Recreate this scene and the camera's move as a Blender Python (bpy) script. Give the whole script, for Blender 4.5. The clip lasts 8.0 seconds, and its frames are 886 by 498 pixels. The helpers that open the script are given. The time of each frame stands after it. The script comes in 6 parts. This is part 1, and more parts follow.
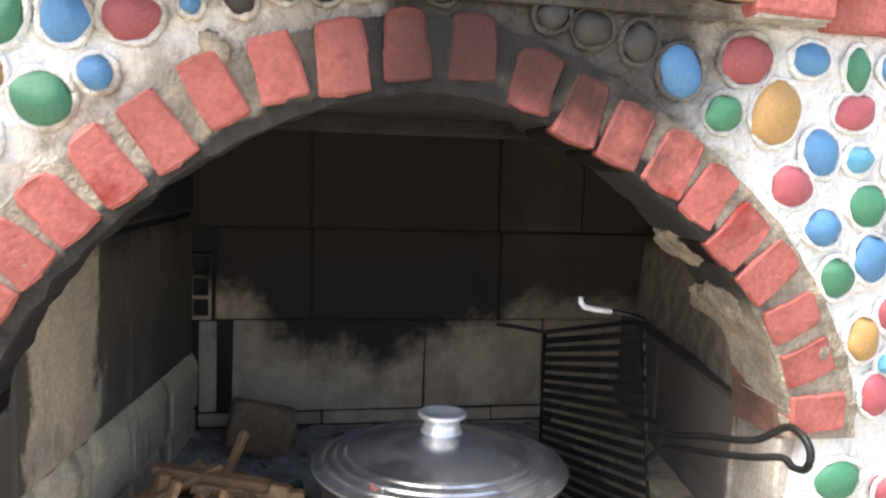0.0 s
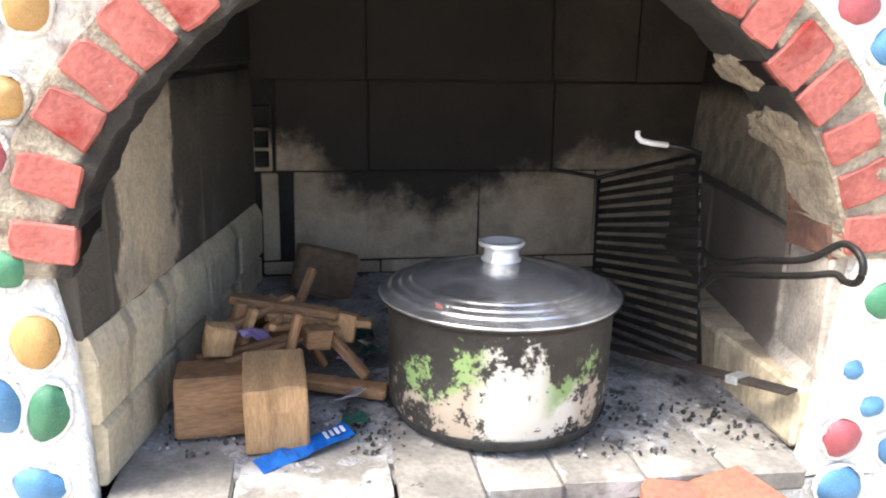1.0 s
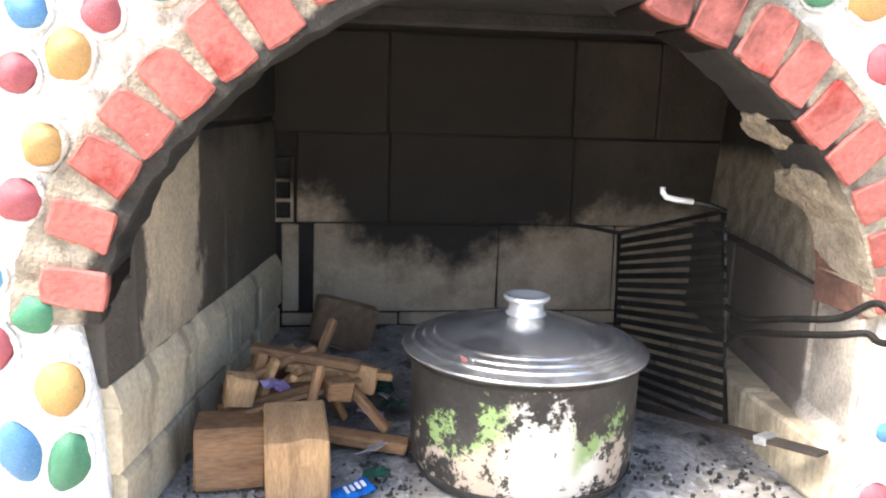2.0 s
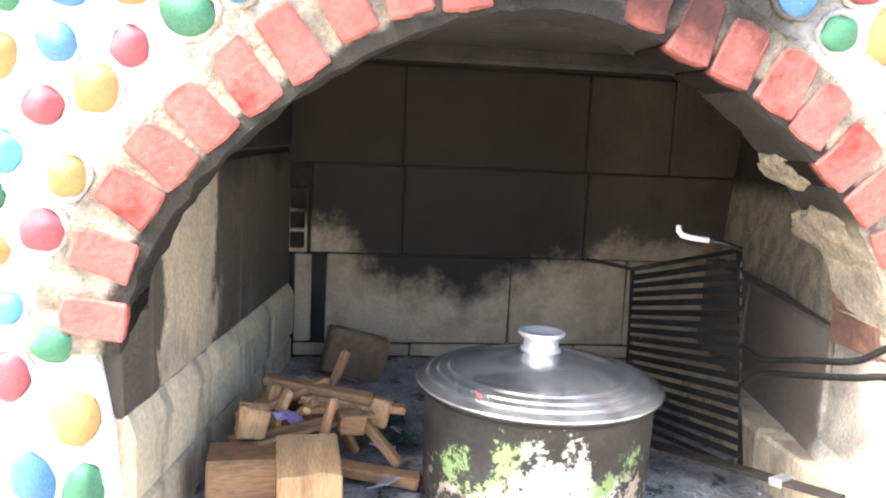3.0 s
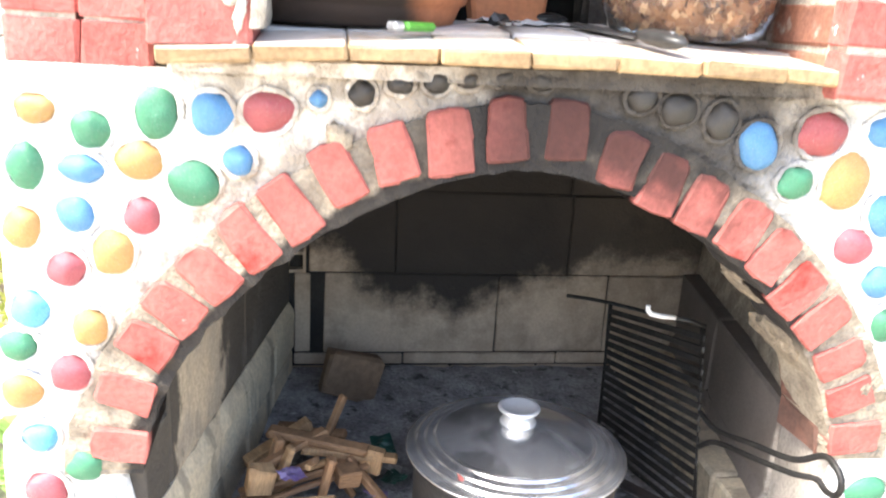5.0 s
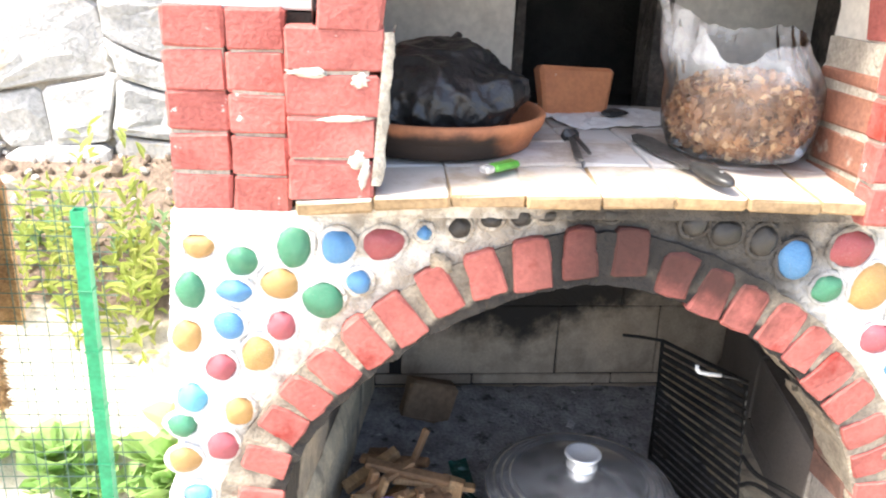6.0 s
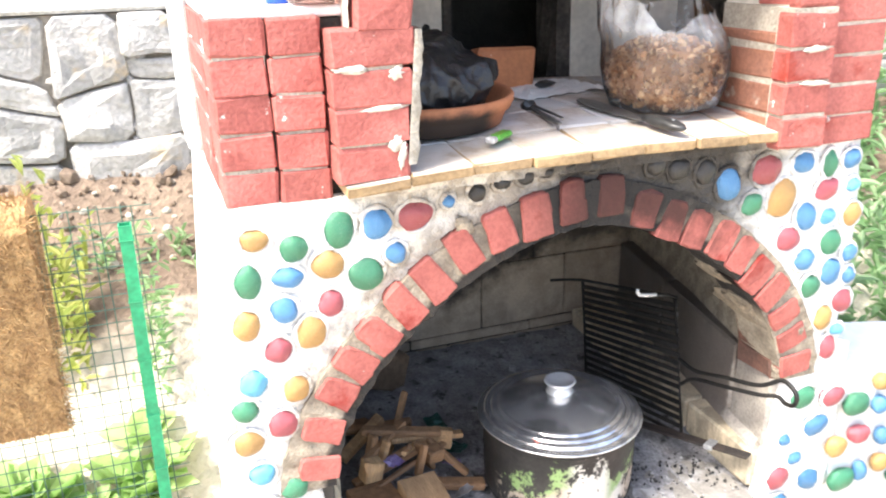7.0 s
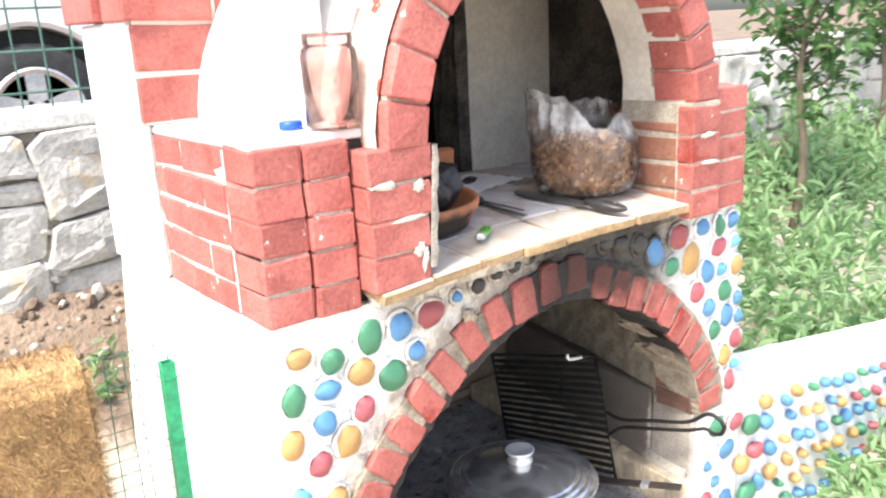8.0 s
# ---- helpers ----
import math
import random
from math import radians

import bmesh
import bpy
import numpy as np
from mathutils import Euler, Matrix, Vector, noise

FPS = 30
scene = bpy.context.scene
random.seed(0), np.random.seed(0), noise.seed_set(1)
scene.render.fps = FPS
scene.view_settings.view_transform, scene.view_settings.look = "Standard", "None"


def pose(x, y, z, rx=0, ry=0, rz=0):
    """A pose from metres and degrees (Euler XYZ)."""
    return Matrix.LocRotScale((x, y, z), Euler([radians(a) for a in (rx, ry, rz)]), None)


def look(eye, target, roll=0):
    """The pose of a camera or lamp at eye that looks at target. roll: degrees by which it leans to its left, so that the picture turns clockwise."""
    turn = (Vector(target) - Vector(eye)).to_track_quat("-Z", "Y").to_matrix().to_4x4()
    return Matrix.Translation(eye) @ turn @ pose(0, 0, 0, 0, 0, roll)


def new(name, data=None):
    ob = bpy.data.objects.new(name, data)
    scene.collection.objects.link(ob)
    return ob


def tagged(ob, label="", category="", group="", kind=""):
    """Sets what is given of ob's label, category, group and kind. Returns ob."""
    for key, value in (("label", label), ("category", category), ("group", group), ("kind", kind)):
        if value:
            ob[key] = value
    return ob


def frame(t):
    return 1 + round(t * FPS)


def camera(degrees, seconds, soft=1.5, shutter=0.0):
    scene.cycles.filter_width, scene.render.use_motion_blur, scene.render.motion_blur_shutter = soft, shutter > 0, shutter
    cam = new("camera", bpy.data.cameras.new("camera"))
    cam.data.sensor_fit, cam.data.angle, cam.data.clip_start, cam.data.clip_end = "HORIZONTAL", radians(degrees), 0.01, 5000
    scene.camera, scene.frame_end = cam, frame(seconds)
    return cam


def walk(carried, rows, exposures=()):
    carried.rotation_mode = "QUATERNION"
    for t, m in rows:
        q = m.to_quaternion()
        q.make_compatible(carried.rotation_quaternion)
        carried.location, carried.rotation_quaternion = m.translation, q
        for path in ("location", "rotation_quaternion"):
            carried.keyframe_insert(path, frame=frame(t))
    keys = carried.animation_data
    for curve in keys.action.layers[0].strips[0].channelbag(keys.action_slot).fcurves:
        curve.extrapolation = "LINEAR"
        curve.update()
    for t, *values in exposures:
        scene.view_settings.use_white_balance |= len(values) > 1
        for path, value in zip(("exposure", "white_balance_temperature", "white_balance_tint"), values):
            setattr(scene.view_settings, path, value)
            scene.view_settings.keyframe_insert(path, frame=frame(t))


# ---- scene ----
cam = camera(56.8, 8.0, soft=2.0, shutter=0.3)
PATH = [
    (0, (-0.168, -0.897, 1.221), (0.236, 1.051, 1.013), 2.1),
    (0.5, (-0.185, -0.943, 1.178), (0.162, 1.001, 0.861), 2.5),
    (1, (-0.197, -0.941, 1.154), (0.1, 0.975, 0.665), 1.0),
    (1.5, (-0.209, -0.937, 1.149), (0.079, 0.997, 0.726), 1.3),
    (3, (-0.237, -0.934, 1.16), (0.027, 1.026, 0.866), 2.7),
    (3.5, (-0.235, -0.94, 1.167), (-0.007, 1.031, 0.919), 2.2),
    (4, (-0.233, -0.947, 1.175), (0.004, 1.026, 0.958), 2.3),
    (4.2, (-0.229, -0.948, 1.18), (0.018, 1.025, 0.961), 2.5),
    (5.3, (-0.258, -1.001, 1.625), (0.018, 0.865, 0.96), 3.5),
    (5.5, (-0.279, -1.046, 1.691), (-0.01, 0.818, 1.017), 3.8),
    (6, (-0.325, -1.089, 1.751), (-0.161, 0.783, 1.067), 2.2),
    (6.5, (-0.487, -1.139, 1.756), (-0.119, 0.712, 1.096), -0.1),
    (7, (-0.696, -1.185, 1.77), (-0.062, 0.577, 1.066), -1.2),
    (7.5, (-0.898, -1.108, 1.761), (0.021, 0.575, 1.195), -2.9),
    (8, (-1.101, -1.063, 1.837), (0.074, 0.466, 1.307), -3.0),
]
walk(cam, [(t, look(eye, target, roll)) for t, eye, target, roll in PATH],
     exposures=[(0.0, 1.45), (0.5, 1.44), (1.0, 1.78), (1.7, 2.0), (3.0, 2.56), (3.5, 2.72), (4.2, 3.05), (5.3, 2.2), (6.0, 2.12), (6.5, 2.12), (7.0, 1.92), (8.0, 1.68)])

# ---- world, sun ----
SUN_TO = Vector((-0.50, -0.15, 0.84)).normalized()
world = bpy.data.worlds.new("world")
world.use_nodes = True
scene.world = world
wn = world.node_tree
sky = wn.nodes.new("ShaderNodeTexSky")
sky.sky_type = "NISHITA"
sky.sun_disc = False
sky.sun_elevation = math.asin(SUN_TO.z)
sky.sun_rotation = math.atan2(SUN_TO.x, SUN_TO.y)
sky.air_density, sky.dust_density, sky.ozone_density = 1.0, 3.5, 0.8
wn.links.new(sky.outputs[0], wn.nodes["Background"].inputs[0])
wn.nodes["Background"].inputs[1].default_value = 0.15
sun = new("sun", bpy.data.lights.new("sun", "SUN"))
sun.data.energy = 2.2
sun.data.angle = radians(12)
sun.data.color = (1.0, 0.95, 0.87)
sun.matrix_world = look(SUN_TO * 20, (0, 0, 0))


# ---- materials ----
def node(m, kind, **sets):
    n = m.node_tree.nodes.new("ShaderNode" + kind)
    for k, v in sets.items():
        if k == "operation":
            n.operation = v
        elif k == "data_type":
            n.data_type = v
        elif k == "blend_type":
            n.blend_type = v
    return n


def wire(m, a, b):
    m.node_tree.links.new(a, b)


def put(m, sock, v):
    if isinstance(v, bpy.types.NodeSocket):
        wire(m, v, sock)
    else:
        sock.default_value = v


def calc(m, op, a, b=0.0, c=None):
    n = node(m, "Math", operation=op)
    put(m, n.inputs[0], a)
    put(m, n.inputs[1], b)
    if c is not None:
        put(m, n.inputs[2], c)
    return n.outputs[0]


def span(m, v, lo, hi, a=0.0, b=1.0):
    n = node(m, "MapRange")
    n.interpolation_type = "SMOOTHSTEP"
    put(m, n.inputs[0], v)
    for i, q in ((1, lo), (2, hi), (3, a), (4, b)):
        put(m, n.inputs[i], q)
    return n.outputs[0]


def place(m, kind="Object"):
    if kind == "World":
        return node(m, "NewGeometry").outputs["Position"]
    return node(m, "TexCoord").outputs["Object"]


def xyz(m, kind="World"):
    s = node(m, "SeparateXYZ")
    wire(m, place(m, kind), s.inputs[0])
    return s.outputs


def grain(m, scale, detail=4.0, kind="Object", rough=0.6, stretch=None):
    n = node(m, "TexNoise")
    v = place(m, kind)
    if kind == "Object":
        off = node(m, "VectorMath", operation="ADD")
        wire(m, v, off.inputs[0])
        rnd = calc(m, "MULTIPLY", node(m, "ObjectInfo").outputs["Random"], 37.0)
        wire(m, rnd, off.inputs[1])
        v = off.outputs[0]
    if stretch:
        st = node(m, "VectorMath", operation="MULTIPLY")
        wire(m, v, st.inputs[0])
        st.inputs[1].default_value = stretch
        v = st.outputs[0]
    wire(m, v, n.inputs["Vector"])
    n.inputs["Scale"].default_value = scale
    n.inputs["Detail"].default_value = detail
    n.inputs["Roughness"].default_value = rough
    return n.outputs[0]


def blend(m, fac, a, b, mode="MIX"):
    n = node(m, "Mix", data_type="RGBA", blend_type=mode)
    put(m, n.inputs[0], fac)
    for s, v in ((n.inputs[6], a), (n.inputs[7], b)):
        put(m, s, v if isinstance(v, bpy.types.NodeSocket) else (*v[:3], 1))
    return n.outputs[2]


def material(name, a, b, scale=8.0, fine=90.0, rough=0.8, metal=0.0, bump=0.3, depth=0.004, vary=0.2, kind="Object", stretch=None):
    """Two colours mixed by coarse noise, fine grain over them, relief from both, each piece a little lighter or darker."""
    m = bpy.data.materials.new(name)
    m.use_nodes = True
    bs = m.node_tree.nodes["Principled BSDF"]
    big, small = grain(m, scale, 5, kind, stretch=stretch), grain(m, fine, 3, kind, stretch=stretch)
    col = blend(m, span(m, big, 0.35, 0.65), a, b)
    g = span(m, small, 0.25, 0.75, 1 - vary, 1 + vary)
    r = span(m, node(m, "ObjectInfo").outputs["Random"], 0, 1, 1 - vary * 0.7, 1 + vary * 0.7)
    gr = calc(m, "MULTIPLY", g, r)
    comb = node(m, "CombineXYZ")
    for i in range(3):
        wire(m, gr, comb.inputs[i])
    col = blend(m, 1.0, col, comb.outputs[0], "MULTIPLY")
    wire(m, col, bs.inputs["Base Color"])
    bs.inputs["Roughness"].default_value = rough
    bs.inputs["Metallic"].default_value = metal
    if bump:
        bp = node(m, "Bump")
        bp.inputs["Strength"].default_value = bump
        bp.inputs["Distance"].default_value = depth
        wire(m, calc(m, "ADD", big, calc(m, "MULTIPLY", small, 0.5)), bp.inputs["Height"])
        wire(m, bp.outputs[0], bs.inputs["Normal"])
    return m


def overlay(m, mask, color):
    """Lays a second colour over the base where the mask is 1."""
    bs = m.node_tree.nodes["Principled BSDF"]
    old = bs.inputs["Base Color"].links[0].from_socket
    wire(m, blend(m, mask, old, color), bs.inputs["Base Color"])


def speck(m, color, scale, lo, hi, kind="Object"):
    overlay(m, span(m, grain(m, scale, 6, kind), lo, hi), color)


SOOT = (0.020, 0.0185, 0.018)
M = {}
# red painted brick with chips, mortar smears and, over the fire, soot
M["red_brick"] = material("red_paint", (0.44, 0.148, 0.126), (0.36, 0.112, 0.096), 11, 140, 0.6, bump=0.8, depth=0.006, vary=0.18)
speck(M["red_brick"], (0.70, 0.66, 0.60), 26, 0.66, 0.70)
speck(M["red_brick"], (0.20, 0.05, 0.042), 5, 0.60, 0.80)
speck(M["red_brick"], (0.26, 0.034, 0.022), 9, 0.58, 0.75)
M["red_arch"] = material("red_paint_over_fire", (0.44, 0.145, 0.122), (0.355, 0.110, 0.094), 14, 140, 0.6, bump=0.55, depth=0.006, vary=0.14)
speck(M["red_arch"], (0.26, 0.035, 0.028), 12, 0.56, 0.72)
speck(M["red_arch"], (0.40, 0.33, 0.28), 34, 0.70, 0.74)
m = M["red_arch"]
p = xyz(m)
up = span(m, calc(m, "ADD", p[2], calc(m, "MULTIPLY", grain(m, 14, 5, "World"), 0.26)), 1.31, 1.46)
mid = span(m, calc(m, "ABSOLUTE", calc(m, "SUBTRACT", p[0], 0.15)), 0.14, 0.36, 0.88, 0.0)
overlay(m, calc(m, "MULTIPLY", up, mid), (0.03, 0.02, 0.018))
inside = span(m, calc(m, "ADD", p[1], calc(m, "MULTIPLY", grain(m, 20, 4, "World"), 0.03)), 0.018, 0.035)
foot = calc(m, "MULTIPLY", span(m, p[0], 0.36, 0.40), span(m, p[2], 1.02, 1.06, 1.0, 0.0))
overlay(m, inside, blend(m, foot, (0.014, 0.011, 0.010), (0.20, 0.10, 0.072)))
M["bare_brick"] = material("bare_brick", (0.30, 0.13, 0.08), (0.24, 0.11, 0.075), 12, 120, 0.9, bump=0.6)
speck(M["bare_brick"], (0.45, 0.40, 0.34), 10, 0.6, 0.68)
M["sooty_brick"] = material("sooty_brick", (0.17, 0.082, 0.058), (0.105, 0.058, 0.044), 12, 120, 0.9, bump=0.7)
speck(M["sooty_brick"], (0.30, 0.26, 0.21), 11, 0.62, 0.70)
M["orange_brick"] = material("worn_red_brick", (0.42, 0.17, 0.11), (0.34, 0.14, 0.10), 12, 110, 0.9, bump=0.6)
M["mortar"] = material("cement_mortar", (0.46, 0.395, 0.30), (0.28, 0.235, 0.18), 22, 160, 0.95, bump=1.0, depth=0.008, kind="World")
m = M["mortar"]
p = xyz(m)
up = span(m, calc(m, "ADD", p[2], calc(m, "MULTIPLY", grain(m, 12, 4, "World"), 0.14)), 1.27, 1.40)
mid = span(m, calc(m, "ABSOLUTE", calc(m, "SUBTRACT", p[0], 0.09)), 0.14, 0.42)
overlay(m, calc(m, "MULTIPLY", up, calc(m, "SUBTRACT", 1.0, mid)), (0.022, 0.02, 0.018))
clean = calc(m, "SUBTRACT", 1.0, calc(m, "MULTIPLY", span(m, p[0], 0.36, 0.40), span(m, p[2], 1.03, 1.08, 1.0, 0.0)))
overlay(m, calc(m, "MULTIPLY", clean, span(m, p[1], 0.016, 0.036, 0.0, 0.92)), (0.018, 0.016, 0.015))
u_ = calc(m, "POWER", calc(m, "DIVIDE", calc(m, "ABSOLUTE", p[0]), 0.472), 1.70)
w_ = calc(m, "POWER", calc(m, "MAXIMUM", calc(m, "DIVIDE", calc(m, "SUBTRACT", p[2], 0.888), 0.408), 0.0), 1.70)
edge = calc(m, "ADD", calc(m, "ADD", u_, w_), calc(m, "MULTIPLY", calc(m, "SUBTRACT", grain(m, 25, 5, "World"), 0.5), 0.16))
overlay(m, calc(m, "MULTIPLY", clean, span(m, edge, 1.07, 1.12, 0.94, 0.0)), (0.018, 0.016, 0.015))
M["tan_mortar"] = material("tan_mortar", (0.40, 0.33, 0.24), (0.24, 0.20, 0.15), 30, 160, 0.95, bump=1.0, depth=0.012, kind="World")
M["cement"] = material("pale_cement", (0.50, 0.45, 0.37), (0.36, 0.32, 0.26), 22, 160, 0.95, bump=1.0, depth=0.008, kind="World")
for key in ("red_brick", "red_arch"):
    M[key].node_tree.nodes["Principled BSDF"].inputs["Specular IOR Level"].default_value = 0.15
# white plaster; bare cement round the arch and under the shelf
M["plaster"] = material("white_plaster", (0.80, 0.79, 0.76), (0.72, 0.71, 0.68), 9, 60, 0.85, bump=1.0, depth=0.022, vary=0.08, kind="World")
m = M["plaster"]
p = xyz(m)
wob = calc(m, "MULTIPLY", calc(m, "SUBTRACT", grain(m, 9, 5, "World"), 0.5), 0.16)
dx, dz = calc(m, "MULTIPLY", p[0], p[0]), calc(m, "MULTIPLY", calc(m, "SUBTRACT", p[2], 0.88), 1.06)
far = calc(m, "SQRT", calc(m, "ADD", dx, calc(m, "MULTIPLY", dz, dz)))
tight = span(m, p[0], 0.16, 0.34, 0.0, 0.045)
near = span(m, calc(m, "ADD", calc(m, "ADD", far, tight), calc(m, "MULTIPLY", wob, 0.6)), 0.535, 0.59, 1.0, 0.0)
above = calc(m, "MULTIPLY", span(m, calc(m, "ADD", p[2], wob), 1.31, 1.36), span(m, calc(m, "ABSOLUTE", calc(m, "ADD", p[0], calc(m, "MULTIPLY", wob, 0.8))), 0.34, 0.44, 1.0, 0.0))
below_shelf = calc(m, "MULTIPLY", span(m, calc(m, "ADD", p[2], calc(m, "MULTIPLY", wob, 0.3)), 1.385, 1.405), span(m, p[0], 0.44, 0.50, 0.75, 0.0))
above = calc(m, "MAXIMUM", above, below_shelf)
over = calc(m, "MULTIPLY", calc(m, "MAXIMUM", near, above), span(m, p[2], 0.84, 0.96))
front_only = span(m, p[1], 0.05, 0.08, 1.0, 0.0)
overlay(m, calc(m, "MULTIPLY", over, front_only), blend(m, span(m, grain(m, 30, 5, "World"), 0.4, 0.6), (0.64, 0.58, 0.49), (0.36, 0.31, 0.25)))
sx = span(m, calc(m, "ABSOLUTE", calc(m, "SUBTRACT", calc(m, "ADD", p[0], calc(m, "MULTIPLY", wob, 1.6)), 0.13)), 0.15, 0.32, 0.92, 0.0)
overlay(m, calc(m, "MULTIPLY", calc(m, "MULTIPLY", sx, span(m, p[2], 1.20, 1.31)), front_only), (0.024, 0.020, 0.017))
M["hood"] = material("limewashed_plaster", (0.80, 0.79, 0.77), (0.74, 0.73, 0.70), 5, 50, 0.9, bump=0.5, depth=0.008, vary=0.05, kind="World")
M["vault"] = material("limewashed_vault", (0.80, 0.79, 0.77), (0.74, 0.73, 0.70), 5, 50, 0.9, bump=0.5, depth=0.008, vary=0.05, kind="World")
m = M["vault"]
p = xyz(m)
dab = calc(m, "MULTIPLY", span(m, calc(m, "ADD", p[1], calc(m, "MULTIPLY", calc(m, "SUBTRACT", grain(m, 16, 3, "World"), 0.5), 0.10)), 0.125, 0.14, 1.0, 0.0), span(m, grain(m, 8, 3, "World"), 0.36, 0.42))
overlay(m, dab, (0.45, 0.128, 0.108))
M["niche"] = material("cream_niche_plaster", (0.70, 0.66, 0.57), (0.60, 0.56, 0.49), 6, 70, 0.9, bump=0.5, vary=0.1, kind="World")
m = M["niche"]
p = xyz(m)
w2 = calc(m, "MULTIPLY", grain(m, 7, 5, "World"), 0.2)
overlay(m, span(m, w2, 0.115, 0.14, 0.0, 0.3), (0.30, 0.27, 0.22))
M["sooty_niche"] = material("sooty_plaster", (0.035, 0.03, 0.026), (0.10, 0.085, 0.07), 10, 80, 0.9, bump=0.8, depth=0.01, kind="World")
# fire chamber
def chamber(name, a, b, level, lean, middle):
    """Block or firebrick with soot that thickens above a ragged line."""
    m = material(name, a, b, 9, 130, 0.92, bump=0.7, depth=0.006, kind="World", vary=0.09)
    overlay(m, span(m, grain(m, 11, 6, "World"), 0.52, 0.72, 0.0, 0.6), (0.20, 0.16, 0.125))
    p = xyz(m)
    wv = calc(m, "MULTIPLY", calc(m, "SUBTRACT", grain(m, 6.5, 8, "World", 0.7), 0.5), 0.30)
    line = calc(m, "ADD", calc(m, "MULTIPLY", calc(m, "ABSOLUTE", calc(m, "SUBTRACT", p[0], middle)), lean), level)
    line = calc(m, "MINIMUM", line, span(m, p[0], 0.14, 0.26, 1.2, 0.885))
    s = calc(m, "SUBTRACT", calc(m, "ADD", p[2], wv), line)
    side = span(m, p[0], 0.26, 0.46, 1.0, 0.90)
    overlay(m, calc(m, "MULTIPLY", span(m, s, -0.04, 0.06, 0.0, 0.97), side), SOOT)
    return m
M["block"] = chamber("concrete_block", (0.50, 0.405, 0.305), (0.37, 0.295, 0.22), 0.750, 0.42, 0.07)
M["liner"] = material("firebrick_liner", (0.68, 0.58, 0.41), (0.55, 0.47, 0.34), 9, 120, 0.9, bump=0.6, kind="World", vary=0.14)
m = M["liner"]
overlay(m, span(m, grain(m, 7, 6, "World", stretch=(1.0, 1.6, 0.5)), 0.52, 0.64, 0.0, 0.55), (0.12, 0.10, 0.085))
M["side_block"] = material("sooty_side_block", (0.58, 0.48, 0.34), (0.42, 0.36, 0.28), 7, 120, 0.92, bump=0.8, depth=0.006, kind="World", vary=0.15)
m = M["side_block"]
p = xyz(m)
wv = calc(m, "MULTIPLY", calc(m, "SUBTRACT", grain(m, 8, 7, "World", 0.68, stretch=(1, 1.2, 0.7)), 0.5), 0.22)
patch = calc(m, "ABSOLUTE", calc(m, "SUBTRACT", calc(m, "ADD", p[1], wv), 0.245))
overlay(m, span(m, patch, 0.095, 0.125, 0.0, 0.90), (0.035, 0.031, 0.028))
overlay(m, span(m, grain(m, 13, 8, "World", stretch=(1, 1, 0.6)), 0.52, 0.66, 0.0, 0.45), (0.16, 0.145, 0.13))
overlay(m, span(m, calc(m, "ADD", p[2], calc(m, "MULTIPLY", grain(m, 9, 5, "World"), 0.2)), 1.14, 1.22), SOOT)
M["grey_block"] = material("pale_concrete_block", (0.58, 0.53, 0.46), (0.45, 0.41, 0.36), 10, 150, 0.92, bump=0.8, kind="World")
m = M["grey_block"]
p = xyz(m)
overlay(m, span(m, calc(m, "ADD", p[1], calc(m, "MULTIPLY", grain(m, 8, 5, "World"), 0.10)), 0.205, 0.235, 0.0, 0.84), (0.115, 0.092, 0.078))
overlay(m, span(m, calc(m, "ADD", p[2], calc(m, "MULTIPLY", grain(m, 7, 6, "World"), 0.25)), 0.98, 1.14, 0.0, 0.93), SOOT)
overlay(m, span(m, grain(m, 12, 6, "World"), 0.50, 0.70, 0.0, 0.5), (0.20, 0.17, 0.145))
M["soot"] = material("soot", (0.014, 0.013, 0.012), (0.030, 0.027, 0.024), 9, 60, 0.85, bump=0.8, depth=0.01, kind="World")
M["firebrick"] = material("pale_firebrick", (0.62, 0.52, 0.36), (0.50, 0.42, 0.31), 10, 110, 0.9, bump=0.5, vary=0.14)
M["shelf_brick"] = material("dusty_shelf_brick", (0.46, 0.40, 0.34), (0.36, 0.31, 0.27), 9, 90, 0.85, bump=0.4, vary=0.14)
speck(M["shelf_brick"], (0.50, 0.49, 0.48), 6, 0.45, 0.6)
speck(M["shelf_brick"], (0.16, 0.14, 0.12), 13, 0.66, 0.76)
M["shelf_front"] = material("tan_firebrick", (0.42, 0.29, 0.155), (0.32, 0.22, 0.12), 12, 110, 0.9, bump=0.6, vary=0.2)
m = M["shelf_front"]
nz = node(m, "SeparateXYZ")
wire(m, node(m, "NewGeometry").outputs["Normal"], nz.inputs[0])
overlay(m, calc(m, "MULTIPLY", span(m, nz.outputs[2], 0.6, 0.9), span(m, grain(m, 14, 5), 0.3, 0.55, 0.4, 0.95)), (0.52, 0.48, 0.43))
M["ash"] = material("wood_ash", (0.43, 0.42, 0.42), (0.27, 0.26, 0.26), 16, 120, 0.95, bump=1.0, depth=0.012, kind="World", vary=0.25)
speck(M["ash"], (0.07, 0.067, 0.063), 24, 0.55, 0.68, "World")
speck(M["ash"], (0.55, 0.54, 0.54), 40, 0.64, 0.70, "World")
M["char"] = material("charcoal", (0.02, 0.02, 0.02), (0.05, 0.048, 0.046), 30, 200, 0.7, bump=0.6)
M["pale_char"] = material("ash_lump", (0.45, 0.44, 0.43), (0.25, 0.24, 0.24), 30, 200, 0.95, bump=0.6)
